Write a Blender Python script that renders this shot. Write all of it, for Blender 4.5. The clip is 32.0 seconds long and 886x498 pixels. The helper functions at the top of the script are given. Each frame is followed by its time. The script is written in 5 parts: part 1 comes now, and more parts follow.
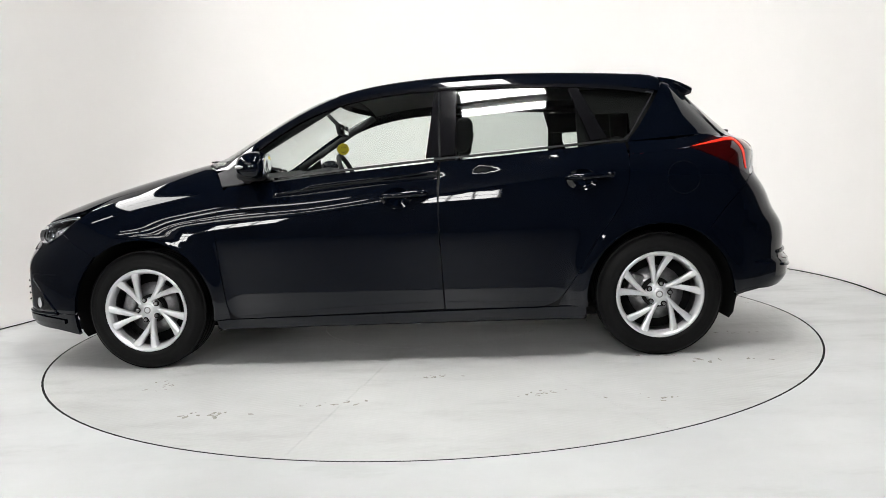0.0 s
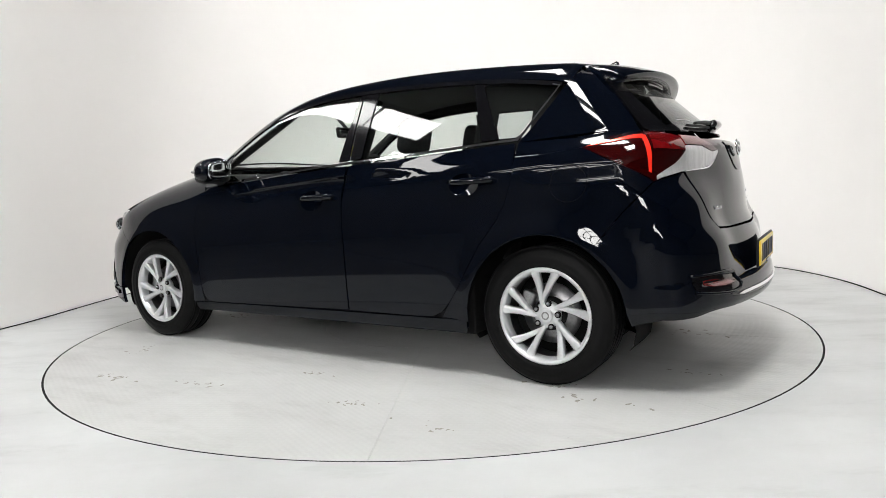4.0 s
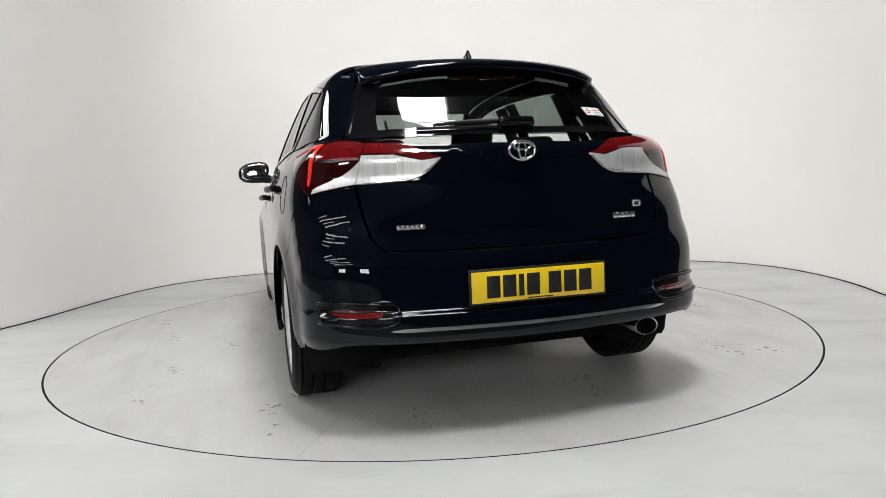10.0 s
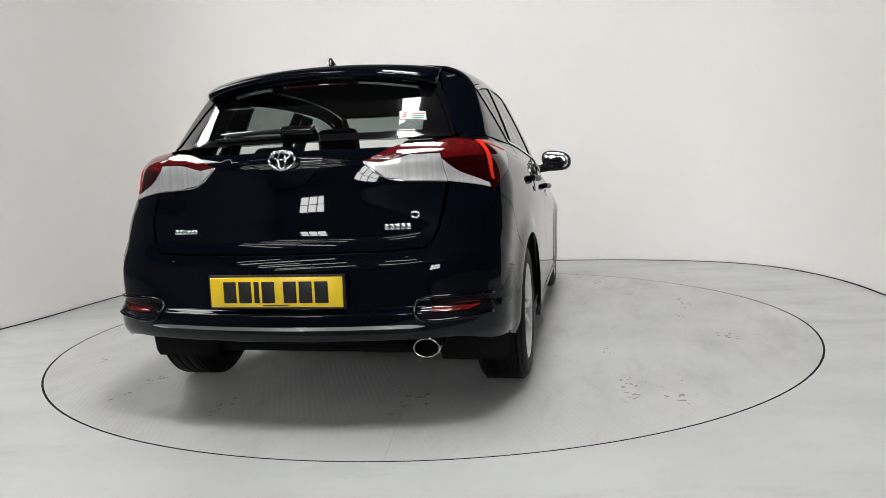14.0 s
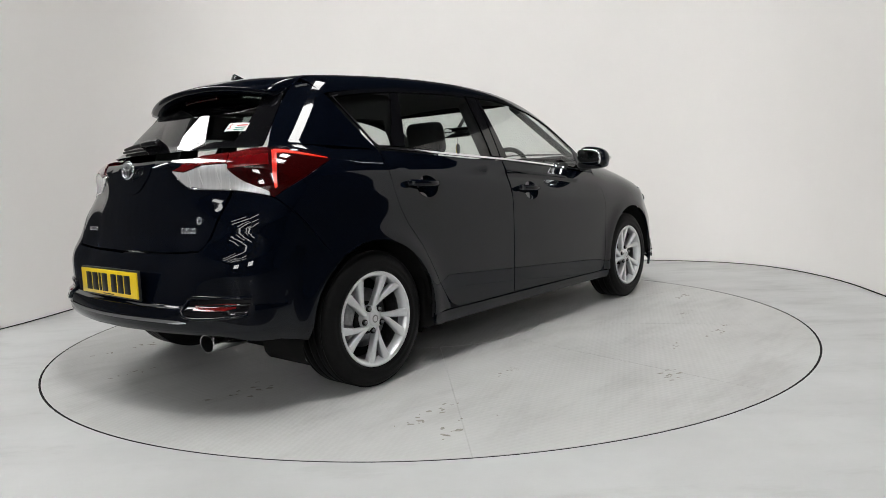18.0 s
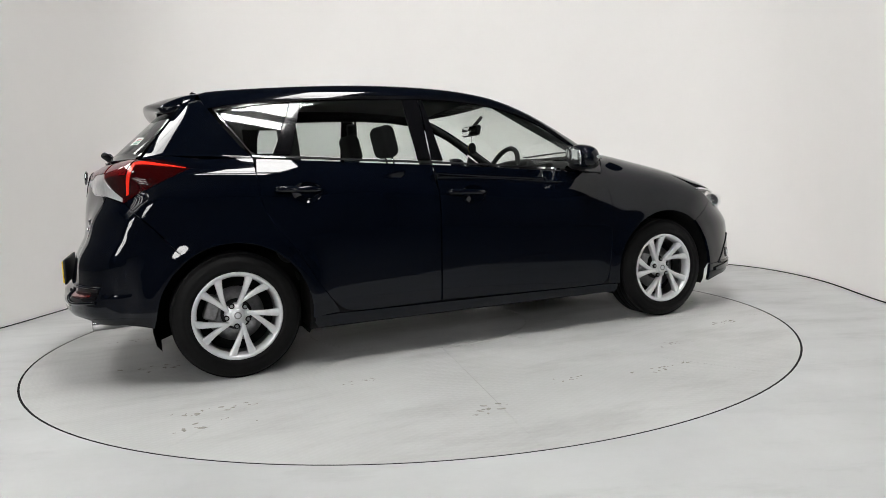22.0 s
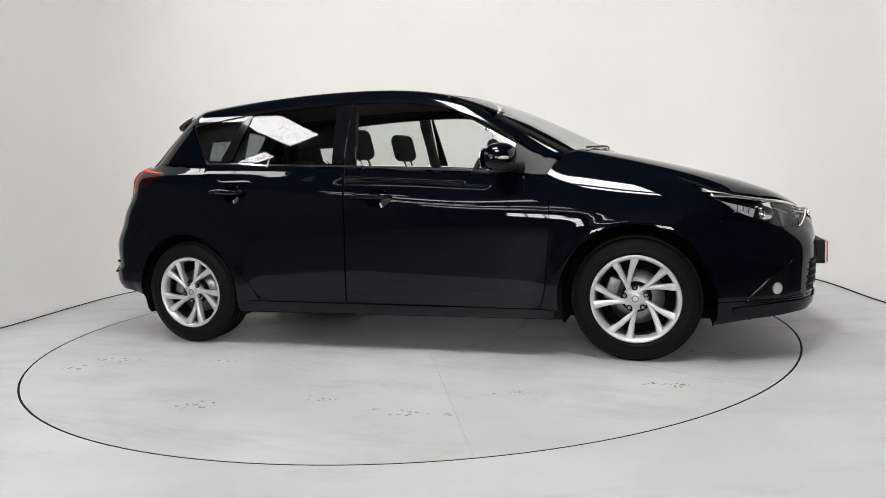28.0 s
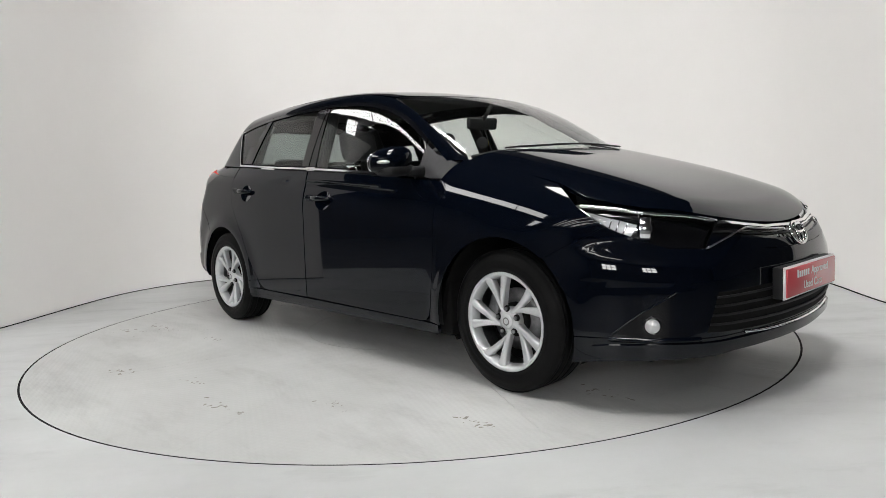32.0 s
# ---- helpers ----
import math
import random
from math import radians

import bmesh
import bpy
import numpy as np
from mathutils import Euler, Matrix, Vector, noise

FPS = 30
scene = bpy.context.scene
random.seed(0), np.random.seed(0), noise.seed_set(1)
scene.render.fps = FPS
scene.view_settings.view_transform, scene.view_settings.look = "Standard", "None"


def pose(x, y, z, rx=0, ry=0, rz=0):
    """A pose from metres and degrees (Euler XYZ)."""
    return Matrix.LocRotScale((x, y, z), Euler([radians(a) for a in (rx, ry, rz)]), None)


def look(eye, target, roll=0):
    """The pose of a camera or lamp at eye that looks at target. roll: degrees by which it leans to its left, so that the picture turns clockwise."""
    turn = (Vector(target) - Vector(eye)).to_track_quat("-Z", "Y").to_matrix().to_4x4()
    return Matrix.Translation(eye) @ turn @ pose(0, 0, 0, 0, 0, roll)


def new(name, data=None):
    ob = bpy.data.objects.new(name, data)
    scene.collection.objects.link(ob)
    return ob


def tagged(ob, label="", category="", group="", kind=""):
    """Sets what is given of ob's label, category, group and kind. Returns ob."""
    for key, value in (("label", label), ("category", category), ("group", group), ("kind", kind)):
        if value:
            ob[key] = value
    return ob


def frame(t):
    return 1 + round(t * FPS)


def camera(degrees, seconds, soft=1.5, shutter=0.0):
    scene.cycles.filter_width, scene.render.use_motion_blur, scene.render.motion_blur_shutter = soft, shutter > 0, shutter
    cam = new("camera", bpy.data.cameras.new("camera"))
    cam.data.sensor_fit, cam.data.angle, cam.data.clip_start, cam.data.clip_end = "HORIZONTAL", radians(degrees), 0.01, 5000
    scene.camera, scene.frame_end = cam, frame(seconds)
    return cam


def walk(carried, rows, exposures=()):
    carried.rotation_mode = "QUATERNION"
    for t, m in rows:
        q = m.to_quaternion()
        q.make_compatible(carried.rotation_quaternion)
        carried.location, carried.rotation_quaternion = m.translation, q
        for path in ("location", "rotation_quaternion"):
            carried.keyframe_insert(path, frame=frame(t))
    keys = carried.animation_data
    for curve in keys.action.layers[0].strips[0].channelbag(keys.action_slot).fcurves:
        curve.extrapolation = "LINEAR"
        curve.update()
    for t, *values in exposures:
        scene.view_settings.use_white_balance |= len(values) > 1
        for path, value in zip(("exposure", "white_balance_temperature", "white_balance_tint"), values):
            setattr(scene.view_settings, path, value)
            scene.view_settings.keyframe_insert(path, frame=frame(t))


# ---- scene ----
FOV = 66.0
cam = camera(FOV, 32.0, soft=0.75)
EYE = Vector((0.0, -4.373, 0.916))


def aim(pan):
    """The tripod's pose, panned by that share of its one small pan."""
    yaw, tilt = radians(0.94 + 1.52 * pan), radians(-5.842 + 0.10 * pan)
    way = Vector((math.sin(yaw) * math.cos(tilt), math.cos(yaw) * math.cos(tilt), math.sin(tilt)))
    return look(EYE, EYE + 5 * way, -2.372 - 0.12 * pan)


walk(cam, [(t, aim(p)) for t, p in ((0, 0), (14.5, 0), (17.2, 0), (17.5, 0.125), (18.5, 0.125), (19.3, 0.14), (20.0, 0.25),
                                    (20.4, 0.55), (20.7, 0.85), (21.0, 1.0), (21.3, 1.0), (25, 1.0), (32, 1.0))],
     exposures=[(0, -0.50), (2, -0.48), (4.5, -0.54), (5, -0.56), (6, -0.68), (7, -0.87), (8, -0.86), (10, -0.78), (13, -0.90), (17, -0.96), (18, -0.96), (21, -0.90), (25, -0.82), (28, -0.78), (30, -0.80), (32, -0.88)])
DISC_R = 2.208
CAR_X, CAR_Y = 0.112, 0.142          # the car's middle on the turntable
TURN_0, TURN_RATE = 175.89, -7.056   # degrees, degrees a second

# ---- world and light ----
world = bpy.data.worlds.new("hall_dark")
scene.world = world
world.use_nodes = True
world.node_tree.nodes["Background"].inputs[0].default_value = (0.5, 0.52, 0.55, 1)
world.node_tree.nodes["Background"].inputs[1].default_value = 0.05


# ---- materials ----
def material(name, color, rough=0.5, metal=0.0, coat=0.0, spec=0.5, **kw):
    m = bpy.data.materials.new(name)
    m.use_nodes = True
    b = m.node_tree.nodes["Principled BSDF"]
    b.inputs["Base Color"].default_value = (*color, 1)
    b.inputs["Roughness"].default_value = rough
    b.inputs["Metallic"].default_value = metal
    b.inputs["Coat Weight"].default_value = coat
    b.inputs["Coat Roughness"].default_value = 0.03
    b.inputs["Specular IOR Level"].default_value = spec
    for k, v in kw.items():
        b.inputs[k.replace("_", " ")].default_value = v
    return m


def node(m, kind, **kw):
    n = m.node_tree.nodes.new(kind)
    for k, v in kw.items():
        n.inputs[k.replace("_", " ")].default_value = v
    return n


def link(m, a, out, b, inp):
    m.node_tree.links.new(a.outputs[out], b.inputs[inp])


def coords(m, scale=(1, 1, 1)):
    tc, mp = node(m, "ShaderNodeTexCoord"), node(m, "ShaderNodeMapping")
    mp.inputs["Scale"].default_value = scale
    link(m, tc, "Object", mp, "Vector")
    return mp


def noisy(m, scale=(1, 1, 1), size=5.0, low=0.9, high=1.1, detail=6.0, bump=0.0, bump_size=200.0, rough=0.0):
    """Lays two scales of variation over a material's colour, and fine relief."""
    b = m.node_tree.nodes["Principled BSDF"]
    co = coords(m, scale)
    n = node(m, "ShaderNodeTexNoise", Scale=size, Detail=detail, Roughness=0.62)
    link(m, co, 0, n, "Vector")
    r = node(m, "ShaderNodeMapRange", From_Min=0.3, From_Max=0.7, To_Min=low, To_Max=high)
    link(m, n, 0, r, "Value")
    mix = node(m, "ShaderNodeVectorMath")
    mix.operation = "SCALE"
    mix.inputs[0].default_value = b.inputs["Base Color"].default_value[:3]
    link(m, r, 0, mix, "Scale")
    link(m, mix, 0, b, "Base Color")
    if bump:
        n2 = node(m, "ShaderNodeTexNoise", Scale=bump_size, Detail=3.0)
        link(m, co, 0, n2, "Vector")
        bp = node(m, "ShaderNodeBump", Strength=bump, Distance=0.002)
        link(m, n2, 0, bp, "Height")
        link(m, bp, 0, b, "Normal")
    if rough:
        base = b.inputs["Roughness"].default_value
        r2 = node(m, "ShaderNodeMapRange", From_Min=0.3, From_Max=0.7, To_Min=base - rough, To_Max=base + rough)
        link(m, n, 0, r2, "Value")
        link(m, r2, 0, b, "Roughness")
    return m


def glow(name, color, strength):
    m = material(name, color, 0.5)
    b = m.node_tree.nodes["Principled BSDF"]
    b.inputs["Emission Color"].default_value = (*color, 1)
    b.inputs["Emission Strength"].default_value = strength
    return m


def glass_mat(name, tint, rough=0.0, gloss=0.075):
    """Thin car glass: a clear pane that darkens what is behind it and mirrors what is before it."""
    m = bpy.data.materials.new(name)
    m.use_nodes = True
    nt = m.node_tree
    nt.nodes.clear()
    out = nt.nodes.new("ShaderNodeOutputMaterial")
    tr = nt.nodes.new("ShaderNodeBsdfTransparent")
    tr.inputs[0].default_value = (*tint, 1)
    gl = nt.nodes.new("ShaderNodeBsdfGlossy")
    gl.inputs["Roughness"].default_value = rough
    lw = nt.nodes.new("ShaderNodeLayerWeight")
    lw.inputs[0].default_value = 0.5
    pw = nt.nodes.new("ShaderNodeMath")
    pw.operation = "POWER"
    pw.inputs[1].default_value = 4.5
    fr = nt.nodes.new("ShaderNodeMath")
    fr.operation = "MULTIPLY_ADD"
    fr.inputs[1].default_value, fr.inputs[2].default_value = 0.85, gloss
    nt.links.new(lw.outputs["Facing"], pw.inputs[0])
    nt.links.new(pw.outputs[0], fr.inputs[0])
    mx = nt.nodes.new("ShaderNodeMixShader")
    nt.links.new(fr.outputs[0], mx.inputs[0])
    nt.links.new(tr.outputs[0], mx.inputs[1])
    nt.links.new(gl.outputs[0], mx.inputs[2])
    nt.links.new(mx.outputs[0], out.inputs[0])
    return m


PAINT = material("midnight_blue_pearl_paint", (0.0012, 0.0022, 0.0052), 0.35, 0.0, 1.0, 0.0)
PAINT.node_tree.nodes["Principled BSDF"].inputs["Coat IOR"].default_value = 1.37
BLACK_GLOSS = material("gloss_black_plastic", (0.004, 0.004, 0.005), 0.12, 0, 0.6, spec=0.15)
BLACK_MATT = noisy(material("grained_black_plastic", (0.012, 0.012, 0.013), 0.5, spec=0.3), size=40, low=0.85, high=1.15, bump=0.15, bump_size=900)
GREY_TRIM = noisy(material("grey_grained_plastic", (0.045, 0.045, 0.047), 0.55, spec=0.3), size=40, low=0.9, high=1.1, bump=0.1, bump_size=900)
RUBBER = noisy(material("tyre_rubber", (0.005, 0.005, 0.0052), 0.5, spec=0.10), size=18, low=0.8, high=1.25, bump=0.2, bump_size=500)
ALLOY = noisy(material("silver_painted_alloy", (0.66, 0.67, 0.685), 0.32, 0.55, 0.25), size=30, low=0.95, high=1.05)
CHROME = material("chrome", (0.86, 0.87, 0.88), 0.06, 1.0)
STEEL = noisy(material("brake_steel", (0.26, 0.26, 0.265), 0.38, 1.0), size=60, low=0.8, high=1.2)
DARK_METAL = material("dark_underside_metal", (0.008, 0.008, 0.008), 0.8, spec=0.1)
RED_LENS = material("red_lamp_lens", (0.022, 0.0005, 0.0007), 0.06, 0, 0.7, 0.2)
RED_GLASS = noisy(material("red_stop_lens", (0.12, 0.003, 0.004), 0.08, 0, 0.8, 0.3), scale=(1, 40, 1), size=3, low=0.75, high=1.2)
REFLECTOR = material("red_reflector", (0.13, 0.005, 0.005), 0.15, 0, 0.6)
RED_BRIGHT = material("red_light_guide", (0.85, 0.03, 0.015), 0.25, 0, 0.2)
CLEAR_LENS = noisy(material("clear_lamp_lens", (0.62, 0.625, 0.63), 0.3, 0.25, 1.0), scale=(1, 30, 1), size=3, low=0.84, high=1.1)
YELLOW_PLATE = material("yellow_reflective_plate", (0.88, 0.62, 0.015), 0.35, 0, 0.4)
RED_PLATE = material("red_plate", (0.62, 0.085, 0.10), 0.3, 0, 0.5)
WHITE_PLASTIC = material("white_plastic", (0.8, 0.8, 0.8), 0.4)
CLOTH = noisy(material("charcoal_seat_cloth", (0.022, 0.022, 0.024), 0.9), size=120, low=0.8, high=1.2, bump=0.3, bump_size=900)
CABIN = material("black_cabin_trim", (0.014, 0.014, 0.015), 0.7)
LINING = material("dark_headlining", (0.045, 0.045, 0.045), 0.9)
GLASS = glass_mat("green_tinted_glass", (0.92, 0.955, 0.935))
GLASS_DARK = glass_mat("rear_window_glass", (0.78, 0.82, 0.80))
GLASS_REAR = glass_mat("privacy_rear_glass", (0.30, 0.345, 0.335))
YELLOW = material("yellow_felt", (0.85, 0.66, 0.02), 0.7)

WALL = noisy(material("white_painted_wall", (0.91, 0.893, 0.875), 0.75), size=1.2, low=0.985, high=1.01, bump=0.05, bump_size=120)
HALL = noisy(material("grey_hall_cladding", (0.10, 0.10, 0.102), 0.8), scale=(1, 1, 0.2), size=3, low=0.85, high=1.15)
HALL_FLOOR = noisy(material("dark_hall_floor", (0.10, 0.10, 0.10), 0.6), size=2, low=0.7, high=1.3)
FLOOR = material("pale_grey_floor_paint", (0.53, 0.54, 0.54), 0.45)
DISC = material("painted_tread_plate", (0.515, 0.52, 0.512), 0.42)


def floor_nodes(m, tread):
    """Scuffed floor paint: broad clouding, rubbed streaks, small dark marks; on the turntable also a faint tread."""
    b = m.node_tree.nodes["Principled BSDF"]
    base = b.inputs["Base Color"].default_value[:]
    co = coords(m)
    cl = node(m, "ShaderNodeTexNoise", Scale=0.9, Detail=7.0, Roughness=0.6)
    st = node(m, "ShaderNodeTexNoise", Scale=2.2, Detail=8.0, Roughness=0.7)
    st_map = coords(m, (0.5, 1.6, 1))
    st_map.inputs["Rotation"].default_value = (0, 0, 0.5)
    link(m, co, 0, cl, "Vector"), link(m, st_map, 0, st, "Vector")
    r1 = node(m, "ShaderNodeMapRange", From_Min=0.35, From_Max=0.68, To_Min=0.87, To_Max=1.05)
    r2 = node(m, "ShaderNodeMapRange", From_Min=0.52, From_Max=0.72, To_Min=1.0, To_Max=0.84)
    link(m, cl, 0, r1, "Value"), link(m, st, 0, r2, "Value")
    mu = node(m, "ShaderNodeMath")
    mu.operation = "MULTIPLY"
    link(m, r1, 0, mu, 0), link(m, r2, 0, mu, 1)
    sp = node(m, "ShaderNodeTexNoise", Scale=9.0, Detail=10.0, Roughness=0.8)
    link(m, co, 0, sp, "Vector")
    r3 = node(m, "ShaderNodeMapRange", From_Min=0.66, From_Max=0.74, To_Min=1.0, To_Max=0.62)
    link(m, sp, 0, r3, "Value")
    mu2 = node(m, "ShaderNodeMath")
    mu2.operation = "MULTIPLY"
    link(m, mu, 0, mu2, 0), link(m, r3, 0, mu2, 1)
    vm = node(m, "ShaderNodeVectorMath")
    vm.operation = "SCALE"
    vm.inputs[0].default_value = base[:3]
    link(m, mu2, 0, vm, "Scale"), link(m, vm, 0, b, "Base Color")
    rr = node(m, "ShaderNodeMapRange", From_Min=0.35, From_Max=0.68, To_Min=0.34, To_Max=0.55)
    link(m, st, 0, rr, "Value"), link(m, rr, 0, b, "Roughness")
    fine = node(m, "ShaderNodeTexNoise", Scale=160.0, Detail=3.0)
    link(m, co, 0, fine, "Vector")
    bp = node(m, "ShaderNodeBump", Strength=0.12, Distance=0.002)
    link(m, fine, 0, bp, "Height")
    if tread:
        br = node(m, "ShaderNodeTexVoronoi", Scale=24.0, Randomness=0.0)
        tm = coords(m, (1, 2.2, 1))
        tm.inputs["Rotation"].default_value = (0, 0, 0.785)
        link(m, tm, 0, br, "Vector")
        rb = node(m, "ShaderNodeMapRange", From_Min=0.15, From_Max=0.45, To_Min=1.0, To_Max=0.0)
        link(m, br, 0, rb, "Value")
        bp2 = node(m, "ShaderNodeBump", Strength=0.2, Distance=0.003)
        link(m, rb, 0, bp2, "Height"), link(m, bp, 0, bp2, "Normal")
        bp = bp2
    link(m, bp, 0, b, "Normal")


floor_nodes(FLOOR, False)
floor_nodes(DISC, True)
JOINT = material("dark_gap", (0.008, 0.008, 0.008), 0.9, spec=0.1)
SKYLIGHT = glow("rooflight_panel", (1.0, 0.99, 0.975), 66.0)
SKYLIGHT_SIDE = glow("side_rooflight_panel", (1.0, 0.99, 0.975), 24.0)
WINDOW_LIGHT = glow("daylit_hall_window", (1.0, 0.99, 0.975), 48.0)
STUDIO_LIGHT = glow("studio_light_panel", (1.0, 0.987, 0.97), 40.0)
# dimmer copy of the rooflight glow, turned down for the narrow panels
SKYLIGHT_DIM = glow("dim_rooflight_panel", (1.0, 0.99, 0.97), 22.0)
TUBE = glow("strip_lamp_tube", (1.0, 0.99, 0.97), 24.0)
BEAM = material("painted_roof_steel", (0.05, 0.05, 0.055), 0.6)


# ---- building helpers ----
def mesh_ob(name, verts, faces, mat, smooth=True):
    me = bpy.data.meshes.new(name)
    me.from_pydata([tuple(map(float, v)) for v in verts], [], [tuple(map(int, f)) for f in faces])
    me.materials.append(mat)
    me.update()
    if smooth:
        me.polygons.foreach_set("use_smooth", [True] * len(me.polygons))
    return new(name, me)


def part(name, vf, mat, parent, label="", smooth=True):
    """One mesh under a thing or a part, from (verts, faces) or a bmesh."""
    if isinstance(vf, bmesh.types.BMesh):
        me = bpy.data.meshes.new(name)
        vf.to_mesh(me)
        vf.free()
        me.materials.append(mat)
        if smooth:
            me.polygons.foreach_set("use_smooth", [True] * len(me.polygons))
        ob = new(name, me)
    else:
        ob = mesh_ob(name, vf[0], vf[1], mat, smooth)
        if len(vf) > 2:
            ob.data.normals_split_custom_set_from_vertices([tuple(map(float, n)) for n in vf[2]])
    ob.parent = parent
    return tagged(ob, label) if label else ob


def box(x0, x1, y0, y1, z0, z1, bevel=0.0, seg=2):
    bm = bmesh.new()
    bmesh.ops.create_cube(bm, size=1.0)
    bmesh.ops.scale(bm, vec=(x1 - x0, y1 - y0, z1 - z0), verts=bm.verts)
    bmesh.ops.translate(bm, vec=((x0 + x1) / 2, (y0 + y1) / 2, (z0 + z1) / 2), verts=bm.verts)
    if bevel:
        bmesh.ops.bevel(bm, geom=bm.edges[:], offset=bevel, segments=seg, affect="EDGES", profile=0.5)
    return bm


def tube(path, radius, n=8, closed=False):
    """A round bar along a path of points; radius: a number or one for each point."""
    path = [Vector(p) for p in path]
    k = len(path)
    rad = radius if hasattr(radius, "__len__") else [radius] * k
    verts, faces = [], []
    for i, p in enumerate(path):
        a, b = path[(i - 1) % k if closed else max(i - 1, 0)], path[(i + 1) % k if closed else min(i + 1, k - 1)]
        d = (b - a).normalized()
        u = d.orthogonal() if abs(d.z) > 0.95 else d.cross(Vector((0, 0, 1)))
        u.normalize()
        w = d.cross(u)
        for j in range(n):
            an = 2 * math.pi * j / n
            verts.append(p + (u * math.cos(an) + w * math.sin(an)) * rad[i])
    for i in range(k if closed else k - 1):
        for j in range(n):
            a, b = i * n + j, i * n + (j + 1) % n
            c, d = ((i + 1) % k) * n + (j + 1) % n, ((i + 1) % k) * n + j
            faces.append((a, b, c, d))
    if not closed:
        faces.append(tuple(range(n))[::-1])
        faces.append(tuple((k - 1) * n + j for j in range(n)))
    return verts, faces


def lathe(profile, n=48, axis="y"):
    """Turns a profile of (radius, along) round an axis."""
    verts, faces = [], []
    for r, h in profile:
        for j in range(n):
            a = 2 * math.pi * j / n
            c, s = r * math.cos(a), r * math.sin(a)
            verts.append((c, h, s) if axis == "y" else (c, s, h))
    for i in range(len(profile) - 1):
        for j in range(n):
            a, b = i * n + j, i * n + (j + 1) % n
            faces.append((a, b, b + n, a + n) if axis == "z" else (a, a + n, b + n, b))
    return verts, faces


# ---- the car's skin: one smooth implicit form from which every panel is cut ----
class Spline:
    """Natural cubic through a few stations, straight beyond its ends."""

    def __init__(self, *pts):
        pts = sorted(pts)
        x, y = np.array([p[0] for p in pts], float), np.array([p[1] for p in pts], float)
        n, h = len(x), np.diff(x)
        a, r = np.eye(n), np.zeros(n)
        for i in range(1, n - 1):
            a[i, i - 1:i + 2] = h[i - 1], 2 * (h[i - 1] + h[i]), h[i]
            r[i] = 6 * ((y[i + 1] - y[i]) / h[i] - (y[i] - y[i - 1]) / h[i - 1])
        self.x, self.y, self.m, self.h = x, y, np.linalg.solve(a, r), h

    def __call__(self, q):
        q = np.asarray(q, float)
        x, y, m, h = self.x, self.y, self.m, self.h
        c = np.clip(q, x[0], x[-1])
        i = np.clip(np.searchsorted(x, c) - 1, 0, len(h) - 1)
        a, b = (x[i + 1] - c), (c - x[i])
        v = (m[i] * a ** 3 + m[i + 1] * b ** 3) / (6 * h[i]) + (y[i] / h[i] - m[i] * h[i] / 6) * a + (y[i + 1] / h[i] - m[i + 1] * h[i] / 6) * b
        s0 = (y[1] - y[0]) / h[0] - h[0] * (2 * m[0] + m[1]) / 6
        s1 = (y[-1] - y[-2]) / h[-1] + h[-1] * (m[-2] + 2 * m[-1]) / 6
        return v + np.minimum(q - x[0], 0) * s0 + np.maximum(q - x[-1], 0) * s1


def smax(a, b, k):
    h = np.maximum(k - np.abs(a - b), 0) / k
    return np.maximum(a, b) + h * h * k / 4


def smin(a, b, k):
    return -smax(-a, -b, k)


TOP = Spline((2.2, 0.66), (2.1, 0.722), (2.0, 0.772), (1.83, 0.842), (1.7, 0.886), (1.5, 0.945), (1.2, 1.022), (0.9, 1.082), (0.5, 1.09), (0, 1.10), (-0.5, 1.115), (-1, 1.12), (-1.5, 1.105), (-1.75, 1.085), (-2.0, 1.065))
CROWN = Spline((2.2, 0.11), (1.8, 0.10), (1.45, 0.10), (1.1, 0.13), (0.6, 0.13), (0, 0.10), (-0.5, 0.08), (-1.1, 0.055), (-1.6, 0.04), (-2.0, 0.03))
SIDE = Spline((0.12, 0.840), (0.2, 0.859), (0.3, 0.868), (0.45, 0.871), (0.6, 0.871), (0.72, 0.870), (0.84, 0.866), (0.95, 0.85), (1.03, 0.825), (1.12, 0.78))
TAPER = Spline((2.3, 0.12), (1.9, 0.055), (1.5, 0.012), (1.1, 0.0), (0.5, 0.0), (-0.5, 0.0), (-1.1, 0.005), (-1.5, 0.025), (-1.9, 0.06), (-2.2, 0.10))
NOSE = Spline((0.12, 2.14), (0.2, 2.172), (0.3, 2.187), (0.42, 2.193), (0.52, 2.195), (0.6, 2.185), (0.68, 2.155), (0.76, 2.10), (0.85, 2.03))
TAIL = Spline((0.15, -1.92), (0.22, -2.02), (0.3, -2.065), (0.37, -2.08), (0.44, -2.074), (0.50, -2.060), (0.57, -2.044), (0.64, -2.020), (0.70, -1.989), (0.78, -1.976), (0.88, -1.963), (0.96, -1.947), (1.02, -1.93), (1.08, -1.89))
ROOF = Spline((1.4, 0.885), (1.2, 1.005), (1.0, 1.118), (0.85, 1.198), (0.6, 1.318), (0.37, 1.398), (0.14, 1.446), (-0.12, 1.475), (-0.35, 1.487), (-0.65, 1.489), (-1.05, 1.471), (-1.39, 1.437), (-1.62, 1.397), (-1.8, 1.36))
ROOF_DROP = Spline((1.2, 0.0), (0.6, 0.015), (0.2, 0.03), (-0.6, 0.04), (-1.3, 0.04), (-1.8, 0.03))
SWEEP = Spline((1.3, 0.20), (0.8, 0.16), (0.4, 0.08), (0.1, 0.0), (-1, 0.0))
BELT = Spline((1.1, 0.915), (0.62, 0.95), (0.2, 0.985), (-0.22, 1.015), (-0.7, 1.045), (-1.13, 1.073), (-1.5, 1.085), (-1.9, 1.09))
